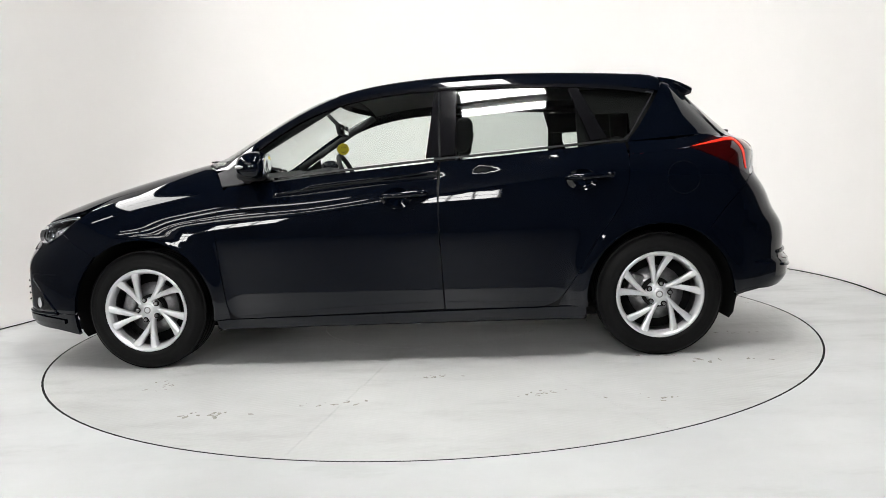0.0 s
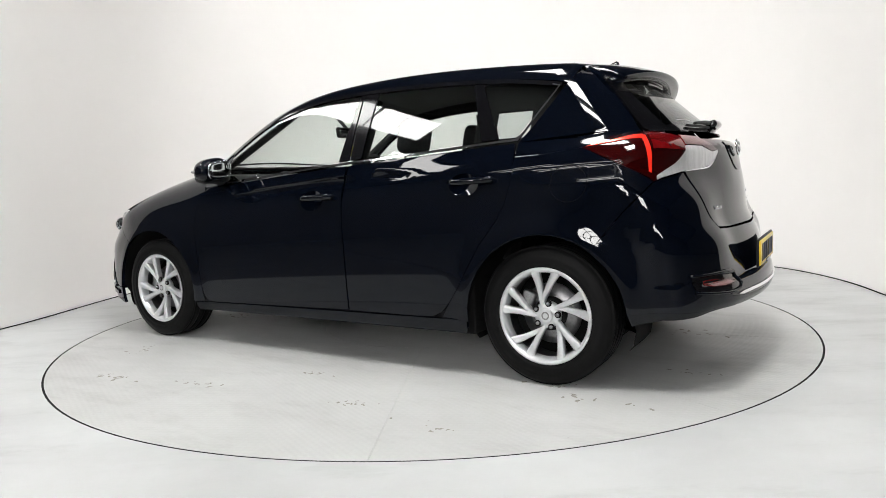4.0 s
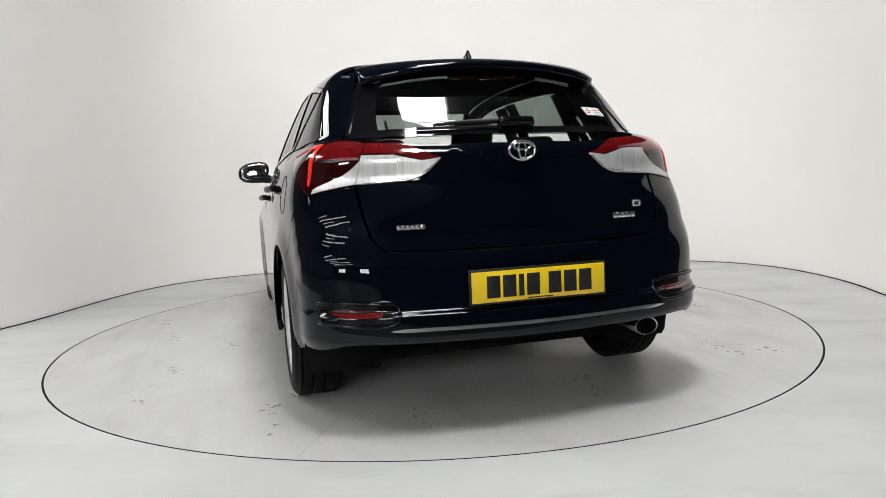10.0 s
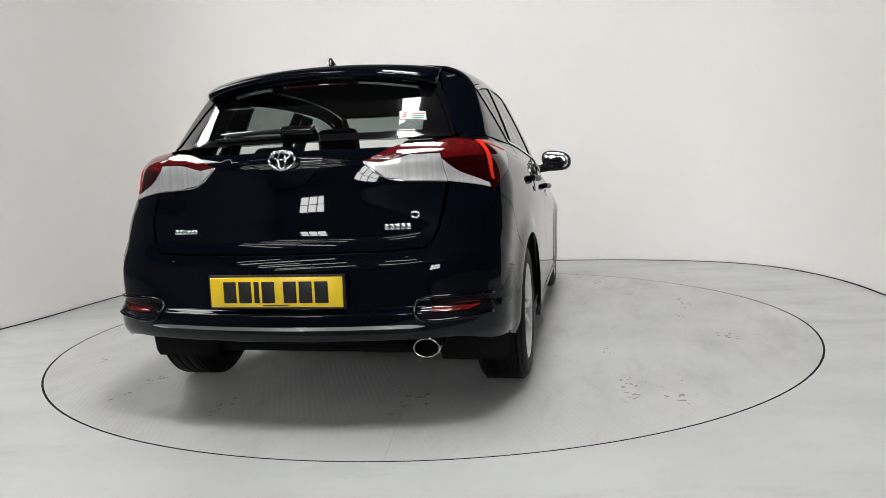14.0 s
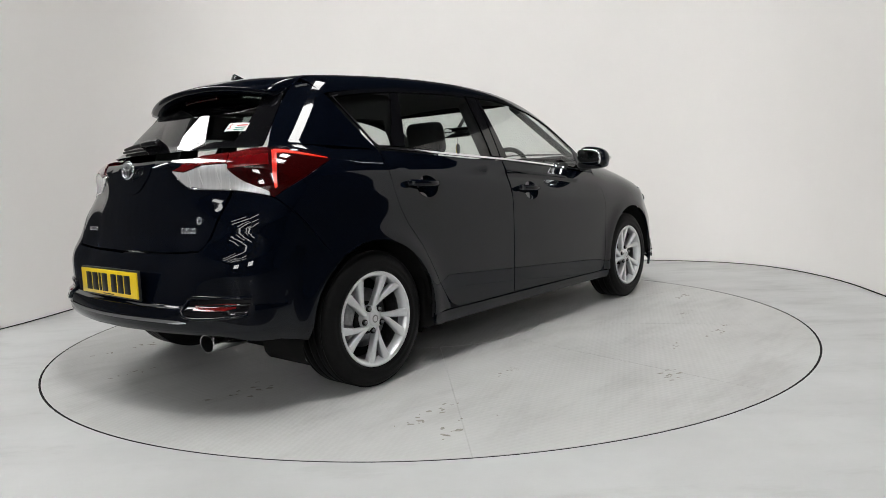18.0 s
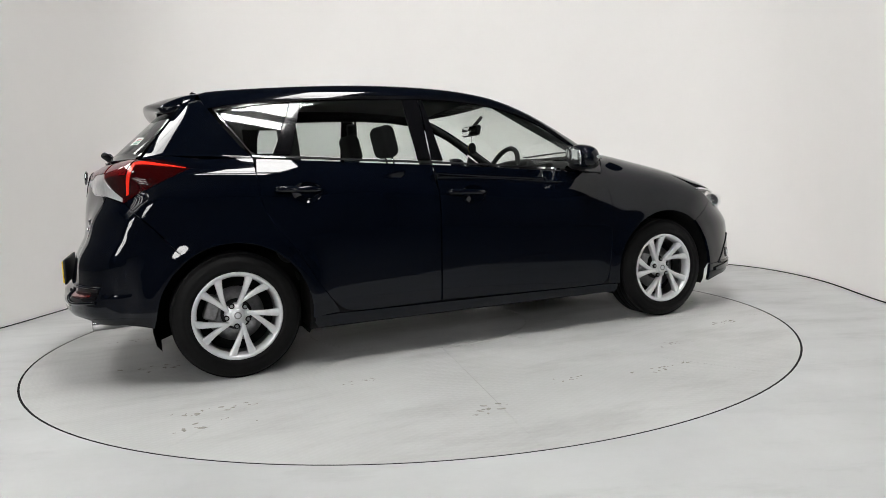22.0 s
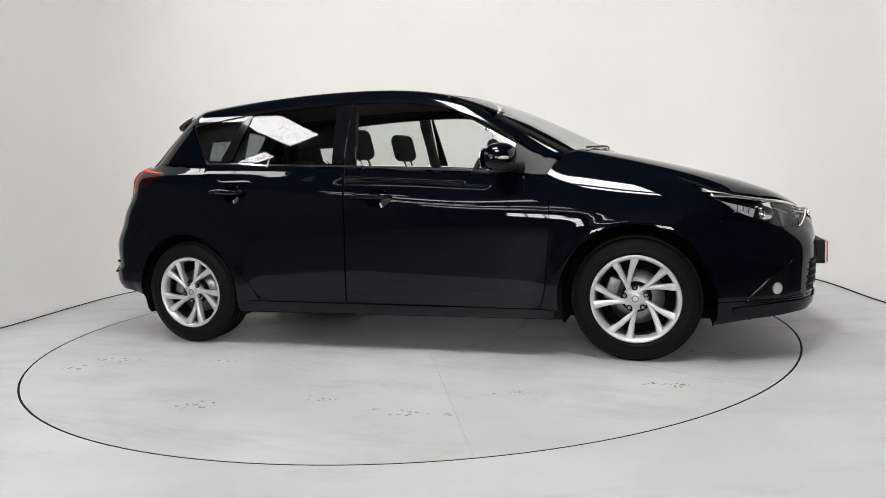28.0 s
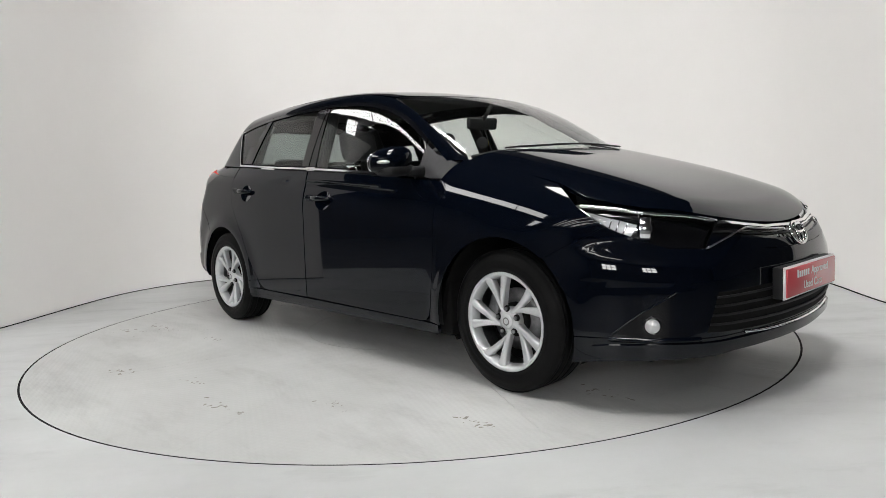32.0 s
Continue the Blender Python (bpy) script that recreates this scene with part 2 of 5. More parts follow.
HEAD = Spline((1.2, 0.735), (0.9, 0.772), (0.6, 0.795), (0.2, 0.808), (-0.3, 0.81), (-0.8, 0.795), (-1.2, 0.765), (-1.6, 0.71), (-1.9, 0.65))
WHEELS = ((1.3, 0.301), (-1.3, 0.301))
ARCH = 0.37


def skin(p):
    """Less than zero inside the car's outer form. p: n x 3, the car's own axes (x ahead, y to its left, z up)."""
    x, y, z = p[:, 0], np.abs(p[:, 1]), p[:, 2]
    soft_y = np.sqrt(y * y + 1e-4)
    corner = np.maximum(soft_y - 0.5, 0) ** 2
    flare = np.zeros_like(x)
    for wx, wz in WHEELS:
        r = np.sqrt((x - wx) ** 2 + (z - wz) ** 2)
        flare += 0.015 * np.exp(-((r - 0.365) / 0.065) ** 2)
    over = z - (0.785 - 0.05 * (x + 0.2))
    crease = 0.0055 * np.exp(-(np.maximum(over, 0) / 0.055) ** 2)
    low = np.clip((0.50 - z) / 0.18, 0, 1)
    tuck = 0.055 * np.clip((0.37 - z) / 0.11, 0, 1) ** 2 * np.clip((-x - 1.6) / 0.12, 0, 1)
    front_fill = 0.6 * low * np.clip((x - 1.4) / 0.3, 0, 1)
    side = y - (SIDE(z) - TAPER(x) * (1 - front_fill) + flare + crease - tuck)
    top = z - (TOP(x) - CROWN(x) * 1.3 * (y / 0.8) ** 6)
    ramp = lambda q: np.clip(q, 0, 1) ** 2 * (3 - 2 * np.clip(q, 0, 1))
    brow = 0.055 * np.exp(-((z - 0.67) / 0.085) ** 2) * ramp((y - 0.36) / 0.25)
    chin = 0.022 * low * ramp((y - 0.50) / 0.22)
    nose = x - (NOSE(z) - 0.012 - 0.09 * (y / 0.6) ** 2 - 2.3 * corner - brow + chin)
    swell = 0.06 * np.exp(-((z - 0.65) / 0.19) ** 2) * ramp((y - 0.34) / 0.38)
    dent = 0.03 * np.exp(-((z - 0.91) / 0.08) ** 2) * ramp((y - 0.15) / 0.45)
    ledge = 0.026 * ramp((0.462 - z) / 0.022) * ramp((z - 0.30) / 0.07)
    tail = TAIL(z) - swell + dent - ledge + 0.09 * (y / 0.6) ** 2 + 0.55 * corner - x
    tub = smax(smax(side, top, 0.09), smax(nose, tail, 0.05), 0.095)
    tub = smax(tub, 0.13 - z, 0.06)
    over = z - BELT(x)
    gside = y - (HEAD(x) - 0.385 * over - 0.22 * np.maximum(over, 0) ** 2)
    groof = z - (ROOF(x + SWEEP(x) * (y / 0.6) ** 2) - ROOF_DROP(x) * (y / 0.6) ** 2)
    grear = (-1.85 + (z - 1.083) * 1.1 + 0.11 * (y / 0.6) ** 2 + 1.3 * np.maximum(soft_y - 0.4, 0) ** 2) - x
    house = smax(smax(groof, gside, 0.10), grear * 0.68, 0.05)
    house = np.maximum(house, -0.07 - np.maximum(over, -0.5))
    return smin(tub, house, 0.025)


def slope(p, e=1e-4):
    return np.stack([(skin(p + d) - skin(p - d)) / (2 * e) for d in np.eye(3) * e], 1)


def settle(p, n=8):
    """Moves points onto the skin along its slope."""
    p = np.array(p, float)
    for _ in range(n):
        g = slope(p)
        step = g * (skin(p) / np.maximum((g * g).sum(1), 1e-6))[:, None]
        s = np.linalg.norm(step, axis=1)
        p -= step * np.minimum(1, 0.06 / np.maximum(s, 1e-9))[:, None]
    return p


def shoot(o, way, far):
    """The outermost point of the skin on a ray, found from outside."""
    o, way = np.array(o, float), np.array(way, float)
    a, b = far, 0.0
    for n in (110, 32, 32, 32):
        s = np.linspace(a, b, n)
        i = max(int(np.argmax(skin(o + s[:, None] * way) < 0)), 1)
        a, b = s[i - 1], s[i]
    return o + a * way


def S(x, z):
    return shoot((x, 0, z), (0, 1, 0), 1.3)


def T(x, y):
    return shoot((x, y, 0.4), (0, 0, 1), 1.3)


def F(y, z):
    return shoot((0.8, y, z), (1, 0, 0), 1.7)


def R(y, z):
    return shoot((-0.8, y, z), (-1, 0, 0), 1.6)


def resample(pts, n):
    pts = np.array(pts, float)
    d = np.concatenate([[0], np.cumsum(np.linalg.norm(np.diff(pts, axis=0), axis=1))])
    q = np.linspace(0, d[-1], n)
    return np.stack([np.interp(q, d, pts[:, k]) for k in range(3)], 1)


def smooth_path(pts, n):
    """A curve through points (centripetal), evenly cut."""
    pts = np.array(pts, float)
    if len(pts) == 2:
        return resample(pts, n)
    d = np.concatenate([[0], np.cumsum(np.sqrt(np.linalg.norm(np.diff(pts, axis=0), axis=1)))])
    q = np.linspace(0, d[-1], 12 * len(pts))
    return resample(np.stack([Spline(*zip(d, pts[:, k]))(q) for k in range(3)], 1), n)


def loft(rails, nu=16, nv=16, smooth=False, keyed=True, down=False):
    """A grid (nv, nu, 3) on the skin across rails. Rails of equal length are met point by point (keyed); smooth: rounded along, down: rounded across."""
    rails = [np.array(r, float) for r in rails]
    k = len(rails[0])
    if keyed and all(len(r) == k for r in rails) and k > 2:
        q = np.linspace(0, k - 1, nu)
        q = np.unique(np.round(np.concatenate([q, np.arange(k)]), 4))
        if smooth:
            rows = np.array([np.stack([Spline(*zip(range(k), r[:, c]))(q) for c in range(3)], 1) for r in rails])
        else:
            rows = np.array([np.stack([np.interp(q, np.arange(k), r[:, c]) for c in range(3)], 1) for r in rails])
    else:
        rows = np.array([(smooth_path if smooth else resample)(r, nu) for r in rails])
    nu = rows.shape[1]
    d = np.concatenate([[0], np.cumsum(np.linalg.norm(np.diff(rows, axis=0), axis=2).mean(1))])
    q = np.linspace(0, d[-1], nv)
    q = np.unique(np.round(np.concatenate([q, d]), 6)) if not down else q
    if down:
        rows = np.stack([[Spline(*zip(d, rows[:, u, c]))(q) for c in range(3)] for u in range(nu)], 0).transpose(2, 0, 1)
    else:
        rows = np.stack([[np.interp(q, d, rows[:, u, c]) for c in range(3)] for u in range(nu)], 0).transpose(2, 0, 1)
    g = rows.shape
    return settle(rows.reshape(-1, 3)).reshape(g)


def flip(p):
    return np.array(p, float) * np.array([1, -1, 1])


def whole(half):
    """A rail from the left side over the middle to the right."""
    half = [np.array(p, float) for p in half]
    return half + [flip(p) for p in half[-2::-1]]


def on(*p):
    """The skin's point nearest to p."""
    return settle(np.array([p], float), 14)[0]


def panel(grid, gap=0.002, depth=0.018, lift=0.0, side=1):
    """(verts, faces) of a panel cut from the skin: its face, pulled back from its neighbours by the gap, and turned-in edges."""
    g = np.array(grid, float)
    for a, b in ((g[0], g[1]), (g[-1], g[-2]), (g[:, 0], g[:, 1]), (g[:, -1], g[:, -2])):
        v = b - a
        n = np.linalg.norm(v, axis=1, keepdims=True)
        a += v / np.maximum(n, 1e-6) * np.minimum(gap, 0.4 * n)
    nv, nu = g.shape[:2]
    flat = g.reshape(-1, 3)
    nor = slope(flat)
    nor /= np.linalg.norm(nor, axis=1, keepdims=True)
    flat = flat + nor * lift
    idx = np.arange(nv * nu).reshape(nv, nu)
    faces = [(idx[i, j], idx[i, j + 1], idx[i + 1, j + 1], idx[i + 1, j]) for i in range(nv - 1) for j in range(nu - 1)]
    loop = list(idx[0, :]) + list(idx[1:, -1]) + list(idx[-1, -2::-1]) + list(idx[-2:0:-1, 0])
    verts = list(flat)
    if depth:
        base, m = len(verts), len(loop)
        verts += [flat[i] for i in loop] + [flat[i] - nor[i] * depth for i in loop]
        faces += [(base + k, base + m + k, base + m + (k + 1) % m, base + (k + 1) % m) for k in range(m)]
    verts = np.array(verts)
    # outward facing
    i, j = nv // 2, nu // 2
    a, b, c = g[i, j], g[i, min(j + 1, nu - 1)], g[min(i + 1, nv - 1), j]
    turn = np.cross(b - a, c - a) @ slope(a[None])[0] < 0
    nors = np.zeros_like(verts)
    nors[:len(nor)] = nor
    if side < 0:
        verts, nors = verts * np.array([1, -1, 1]), nors * np.array([1, -1, 1])
        turn = not turn
    return verts, [f[::-1] for f in faces] if turn else faces, nors


def both(name, grid, mat, parent, label="", **kw):
    """A panel on the car's left and its twin on the right."""
    return [part(name, panel(grid, side=s, **kw), mat, parent, label) for s in (1, -1)]


# ---- the studio ----
def smooth_plan(pts, n):
    return [(p[0], p[1]) for p in smooth_path([(x, y, 0) for x, y in pts], n)]


def build_studio():
    # floor: one sheet with a round opening for the turntable
    n = 160
    verts, faces = [], []
    rings = (DISC_R + 0.0105, 2.45, 2.75, 3.4, 3.9)
    for r in rings:
        for j in range(n):
            a = 2 * math.pi * j / n
            verts.append((r * math.cos(a), r * math.sin(a), 0.0))
    for i in range(len(rings) - 1):
        for j in range(n):
            a, b = i * n + j, i * n + (j + 1) % n
            faces.append((a, a + n, b + n, b))
    k = len(verts)
    for j in range(n):
        a = 2 * math.pi * j / n
        verts.append((rings[0] * math.cos(a), rings[0] * math.sin(a), -0.05))
    for j in range(n):
        faces.append((j, (j + 1) % n, k + (j + 1) % n, k + j))
    tagged(mesh_ob("floor", verts, faces, FLOOR, False), "pale grey painted studio floor, scuffed and streaked", "floor", kind="structure")
    hf, ff = lathe([(3.9, 0.0), (6.0, 0.0), (18.0, 0.0)], n, "z")
    tagged(mesh_ob("floor_hall", hf, ff, HALL_FLOOR, False), "grey bare concrete floor of the hall", "floor", kind="structure")
    # unseen dark sheet, added so that the lower doors mirror little light
    ob = part("floor_dark", box(-9.0, 9.0, -11.5, -2.85, 0.0005, 0.004), HALL_FLOOR, None, smooth=False)
    tagged(ob, "unseen dark floor sheet, added to darken reflections in the lower doors", "floor", kind="structure")
    pit, f = lathe([(0.01, -0.05), (DISC_R + 0.05, -0.05)], n, "z")
    tagged(mesh_ob("floor_pit", pit, f, JOINT, False), "dark gap round the turntable", "floor", kind="structure")

    # the white wall bends round the turntable
    plan = smooth_plan([(-3.06, 0.28), (-2.97, 0.60), (-2.87, 1.22), (-2.63, 2.12), (-2.05, 2.68), (-1.1, 2.93), (0.2, 3.0), (1.2, 2.87), (1.97, 2.66),
                        (2.7, 2.25), (3.05, 1.82), (3.19, 1.2), (3.17, 0.6), (3.08, 0.1), (3.0, -0.6), (2.95, -1.3)], 120)
    height, thick = 2.95, 0.12
    verts, faces = [], []
    pts = [Vector((x, y, 0)) for x, y in plan]
    ring = []
    for i, p in enumerate(pts):
        d = (pts[min(i + 1, len(pts) - 1)] - pts[max(i - 1, 0)]).normalized()
        o = Vector((-d.y, d.x, 0)) * thick
        ring.append((p + Vector((0, 0, 0.004)), p + Vector((0, 0, height)), p + o + Vector((0, 0, height)), p + o))
    verts = [v for q in ring for v in q]
    for i in range(len(pts) - 1):
        for j in range(4):
            a, b = i * 4 + j, i * 4 + (j + 1) % 4
            faces.append((a, b, b + 4, a + 4))
    faces += [(3, 2, 1, 0), tuple(len(pts) * 4 - 4 + j for j in range(4))]
    w = mesh_ob("wall_curved", verts, faces, WALL)
    w.data.set_sharp_from_angle(angle=radians(40))
    tagged(w, "smooth white painted studio wall bending round the turntable", "wall", kind="structure")
    # dark line where wall meets floor
    vj, fj = [], []
    for i, p in enumerate(pts):
        d = (pts[min(i + 1, len(pts) - 1)] - pts[max(i - 1, 0)]).normalized()
        o = Vector((d.y, -d.x, 0))
        vj += [p + o * 0.016 + Vector((0, 0, 0.002)), p + Vector((0, 0, 0.002)), p + Vector((0, 0, 0.006)) + o * 0.001]
    for i in range(len(pts) - 1):
        for j in range(2):
            a = i * 3 + j
            fj.append((a, a + 1, a + 4, a + 3))
    tagged(mesh_ob("trim", vj, fj, JOINT, False), "thin dark joint where the wall meets the floor", "trim", kind="structure")

    # the dark hall behind the camera
    hx, hy0, hy1, hz = 9.0, -11.5, 5.0, 5.45
    for name, b in (("wall_west", (-hx - 0.2, -hx, hy0, hy1, -0.05, hz)), ("wall_east", (hx, hx + 0.2, hy0, hy1, -0.05, hz)),
                    ("wall_south", (-hx, hx, hy0 - 0.2, hy0, -0.05, hz)), ("wall_north", (-hx, hx, hy1, hy1 + 0.2, -0.05, hz))):
        ob = part(name, box(*b), HALL, None, smooth=False)
        tagged(ob, "grey profiled cladding of the hall", "wall", kind="structure")
    ob = part("ceiling", box(-hx, hx, hy0, hy1, hz, hz + 0.2), HALL, None, smooth=False)
    tagged(ob, "grey hall roof between the rooflights", "ceiling", kind="structure")


def rooflight(x0, x1, y0, y1, z, bays, mat=SKYLIGHT, turn=0):
    root = tagged(new("rooflight"), "bright rooflight panel between dark roof beams", "rooflight", "rooflights of the hall")
    root.matrix_world = pose((x0 + x1) / 2, (y0 + y1) / 2, z, 0, 0, turn)
    w, h = (x1 - x0) / 2, (y1 - y0) / 2
    for i in range(bays):
        a, b = -w + 2 * w * i / bays + 0.03, -w + 2 * w * (i + 1) / bays - 0.03
        part("panel", box(a, b, -h, h, 0.0, 0.02), mat, root, smooth=False)
    for i in range(bays + 1):
        a = -w + 2 * w * i / bays
        part("bar", box(a - 0.03, a + 0.03, -h - 0.05, h + 0.05, -0.03, 0.10), BEAM, root, smooth=False)
    return root


def studio_light(x, y):
    """A long softbox under the roof; its black skirt is added to hold light off the walls."""
    root = tagged(new("studio_light"), "long white softbox hung from the roof, with a black skirt added to shape its light", "studio light", "studio lights")
    root.location = (x, y, HALL_Z - 0.02)
    part("diffuser", box(-0.42, 0.42, -0.8, 0.8, 0.0, 0.02), STUDIO_LIGHT, root, smooth=False)
    for u in (-0.43, 0.43):
        part("skirt", box(u - 0.008, u + 0.008, -0.82, 0.82, -0.22, 0.03), BEAM, root, smooth=False)
    for u in (-0.6, 0.6):
        part("hanger", box(-0.03, 0.03, u - 0.03, u + 0.03, 0.015, 0.13), BEAM, root, smooth=False)
    return root


def strip_lamp(x, y, z, length, turn=0):
    root = tagged(new("strip_lamp"), "long white strip lamp hung from the hall roof", "lamp", "strip lamps")
    root.matrix_world = pose(x, y, z, 0, 0, turn)
    part("housing", box(-length / 2, length / 2, -0.06, 0.06, 0.03, 0.12, 0.01), WHITE_PLASTIC, root)
    for u in (-0.35 * length, 0.35 * length):
        part("hanger", box(u - 0.006, u + 0.006, -0.006, 0.006, 0.11, 5.46 - z), BEAM, root, smooth=False)
    part("tube", box(-length / 2 + 0.03, length / 2 - 0.03, -0.045, 0.045, 0.0, 0.03, 0.01), TUBE, root)
    return root


def hall_window(x, y, z, w, h, turn=0):
    root = tagged(new("hall_window"), "bright barred window high in the hall's wall", "window", "windows of the hall")
    root.matrix_world = pose(x, y, z, 0, 0, turn)
    part("pane", box(-w / 2, w / 2, 0.0, 0.02, 0, h), WINDOW_LIGHT, root, smooth=False)
    for i in range(4):
        u = -w / 2 + w * i / 3
        part("mullion", box(u - 0.03, u + 0.03, 0.0, 0.06, -0.03, h + 0.03), BEAM, root, smooth=False)
    for i in range(3):
        u = h * i / 2
        part("transom", box(-w / 2 - 0.03, w / 2 + 0.03, 0.0, 0.05, u - 0.03, u + 0.03), BEAM, root, smooth=False)
    return root


build_studio()
HALL_Z = 5.35
# two rooflights over the camera, one over the turntable
rooflight(-0.22, 1.05, -3.15, -2.10, HALL_Z, 1, SKYLIGHT)
rooflight(-0.25, 1.05, -3.66, -3.42, HALL_Z, 1, SKYLIGHT)
studio_light(0.25, -0.25)
# the long rooflight of the next bay, beyond the studio's wall, and a narrow one past it
for k in range(4):
    rooflight(-5.16 - 0.16 * k, -4.16 - 0.16 * k, -2.25 + 1.36 * k, -0.93 + 1.36 * k, HALL_Z, 1, SKYLIGHT_SIDE, 6.5)
for ry in (-2.4, 2.3):
    rooflight(-7.0, -5.75, ry - 0.15, ry + 0.15, HALL_Z, 1, SKYLIGHT_DIM)
# narrow rooflights between the beams of the hall behind the camera
for ry in (-6.2, -7.7, -9.2):
    rooflight(-7.5, -2.6, ry - 0.10, ry + 0.10, HALL_Z, 3, SKYLIGHT_DIM)
hall_window(-5.9, -11.5, 2.7, 1.9, 1.7)
hall_window(-1.0, -11.5, 2.7, 1.6, 1.7)
for k in range(3):
    strip_lamp(-5.2, -5.0 - 1.5 * k, HALL_Z - 0.5, 2.2)


GRIME = noisy(material("floor_grime", (0.30, 0.288, 0.26), 0.7), size=60, low=0.6, high=1.3)


def build_turntable():
    root = tagged(new("turntable"), "round pale grey turntable plate set flush in the floor", "turntable")
    # ten sector plates round a middle plate, hairline joints between them
    part("middle_plate", lathe([(0.0, 0.0), (0.697, 0.0), (0.698, -0.02)], 80, "z"), DISC, root, smooth=False)
    for k in range(10):
        v, f = [], []
        m = 16
        for r in (0.700, 1.2, 1.8, DISC_R - 0.003, DISC_R):
            for j in range(m + 1):
                a = radians(8 + 36 * k + 36 * j / m)
                off = 0.0007 * (1 if j == 0 else -1 if j == m else 0)
                v.append((r * math.cos(a) - off * math.sin(a), r * math.sin(a) + off * math.cos(a), 0.0 if r < DISC_R else -0.001))
        n = m + 1
        for i in range(4):
            for j in range(m):
                f.append((i * n + j, (i + 1) * n + j, (i + 1) * n + j + 1, i * n + j + 1))
        q = len(v)
        v += [(x, y, -0.045) for x, y, z in v]
        for i in range(4):
            f += [(i * n, q + i * n, q + (i + 1) * n, (i + 1) * n), ((i + 1) * n + m, q + (i + 1) * n + m, q + i * n + m, i * n + m)]
        for j in range(m):
            f += [(4 * n + j, q + 4 * n + j, q + 4 * n + j + 1, 4 * n + j + 1), (j, j + 1, q + j + 1, q + j)]
        part("sector_plate", (v, f), DISC, root, smooth=False)
    part("edge_gap", lathe([(DISC_R - 0.001, -0.0012), (DISC_R + 0.0103, -0.0012)], 160, "z"), JOINT, root, "dark gap round the plate", smooth=False)
    rng = random.Random(7)
    # scuffs of dirt, thin and ragged, and one bit of grit
    for cx, cy, size, flat in ((-0.704, -1.082, 0.035, 0.5), (0.95, -1.30, 0.05, 0.3), (-1.55, -0.25, 0.09, 0.3), (-1.25, 0.95, 0.07, 0.5), (-0.55, 1.55, 0.05, 0.4),
                               (0.35, 1.62, 0.06, 0.3), (1.2, 1.30, 0.05, 0.5), (-1.35, -1.15, 0.06, 0.4), (0.15, -1.55, 0.04, 0.4), (-1.75, 0.55, 0.05, 0.3), (1.72, -0.45, 0.05, 0.4), (-0.1, 1.25, 0.05, 0.3),
                               (-1.476, 1.112, 0.07, 0.3), (-1.35, -1.33, 0.07, 0.3), (1.45, 0.35, 0.06, 0.4), (0.62, -1.62, 0.06, 0.3), (-0.35, -1.72, 0.07, 0.3), (0.85, 1.72, 0.07, 0.3), (-1.05, 1.62, 0.06, 0.3), (1.55, -1.05, 0.06, 0.4)):
        for i in range(rng.randint(8, 16)):
            ox, oy, r = cx + rng.gauss(0, size * 1.3), cy + rng.gauss(0, size * 1.3 * flat), size * rng.uniform(0.08, 0.32)
            an = rng.uniform(0, 3)
            k = 9
            rim = []
            for j in range(k):
                a, q = 2 * math.pi * j / k, r * rng.uniform(0.5, 1.2)
                u, w = q * math.cos(a), q * math.sin(a) * rng.uniform(0.3, 0.7)
                rim.append((ox + u * math.cos(an) - w * math.sin(an), oy + u * math.sin(an) + w * math.cos(an)))
            vs = [(x, y, 0.0002) for x, y in rim] + [(ox, oy, 0.0012)]
            part("scuff", (vs, [(j, (j + 1) % k, k) for j in range(k)]), GRIME, root, smooth=False)
    return root


turntable = build_turntable()


# ---- the car ----
car = tagged(new("car"), "midnight blue five-door hatchback with silver alloy wheels, parked on the turntable", "car")
GLASS_TOP = Spline((0.86, 0.985), (0.675, 1.118), (0.486, 1.235), (0.281, 1.312), (0.08, 1.350), (-0.225, 1.368), (-0.6, 1.366), (-0.92, 1.352), (-1.2, 1.322), (-1.33, 1.300))
# corners of the rear lamp and the headlamp, left side
LAMP_TIP, LAMP_TOP, LAMP_IN = on(-1.462, 0.775, 1.012), on(-1.685, 0.645, 1.085), on(-1.902, 0.305, 0.993)
LAMP_LOW, LAMP_SPLIT, LAMP_SPLIT_TOP = on(-1.746, 0.765, 0.868), on(-1.842, 0.612, 0.910), on(-1.80, 0.555, 1.062)
HL_TIP, HL_LOW, HL_IN = on(1.64, 0.785, 0.794), on(1.955, 0.665, 0.634), on(2.046, 0.56, 0.623)


def arch_point(wx, deg, r=ARCH):
    return S(wx + r * math.cos(radians(deg)), 0.301 + r * math.sin(radians(deg)))


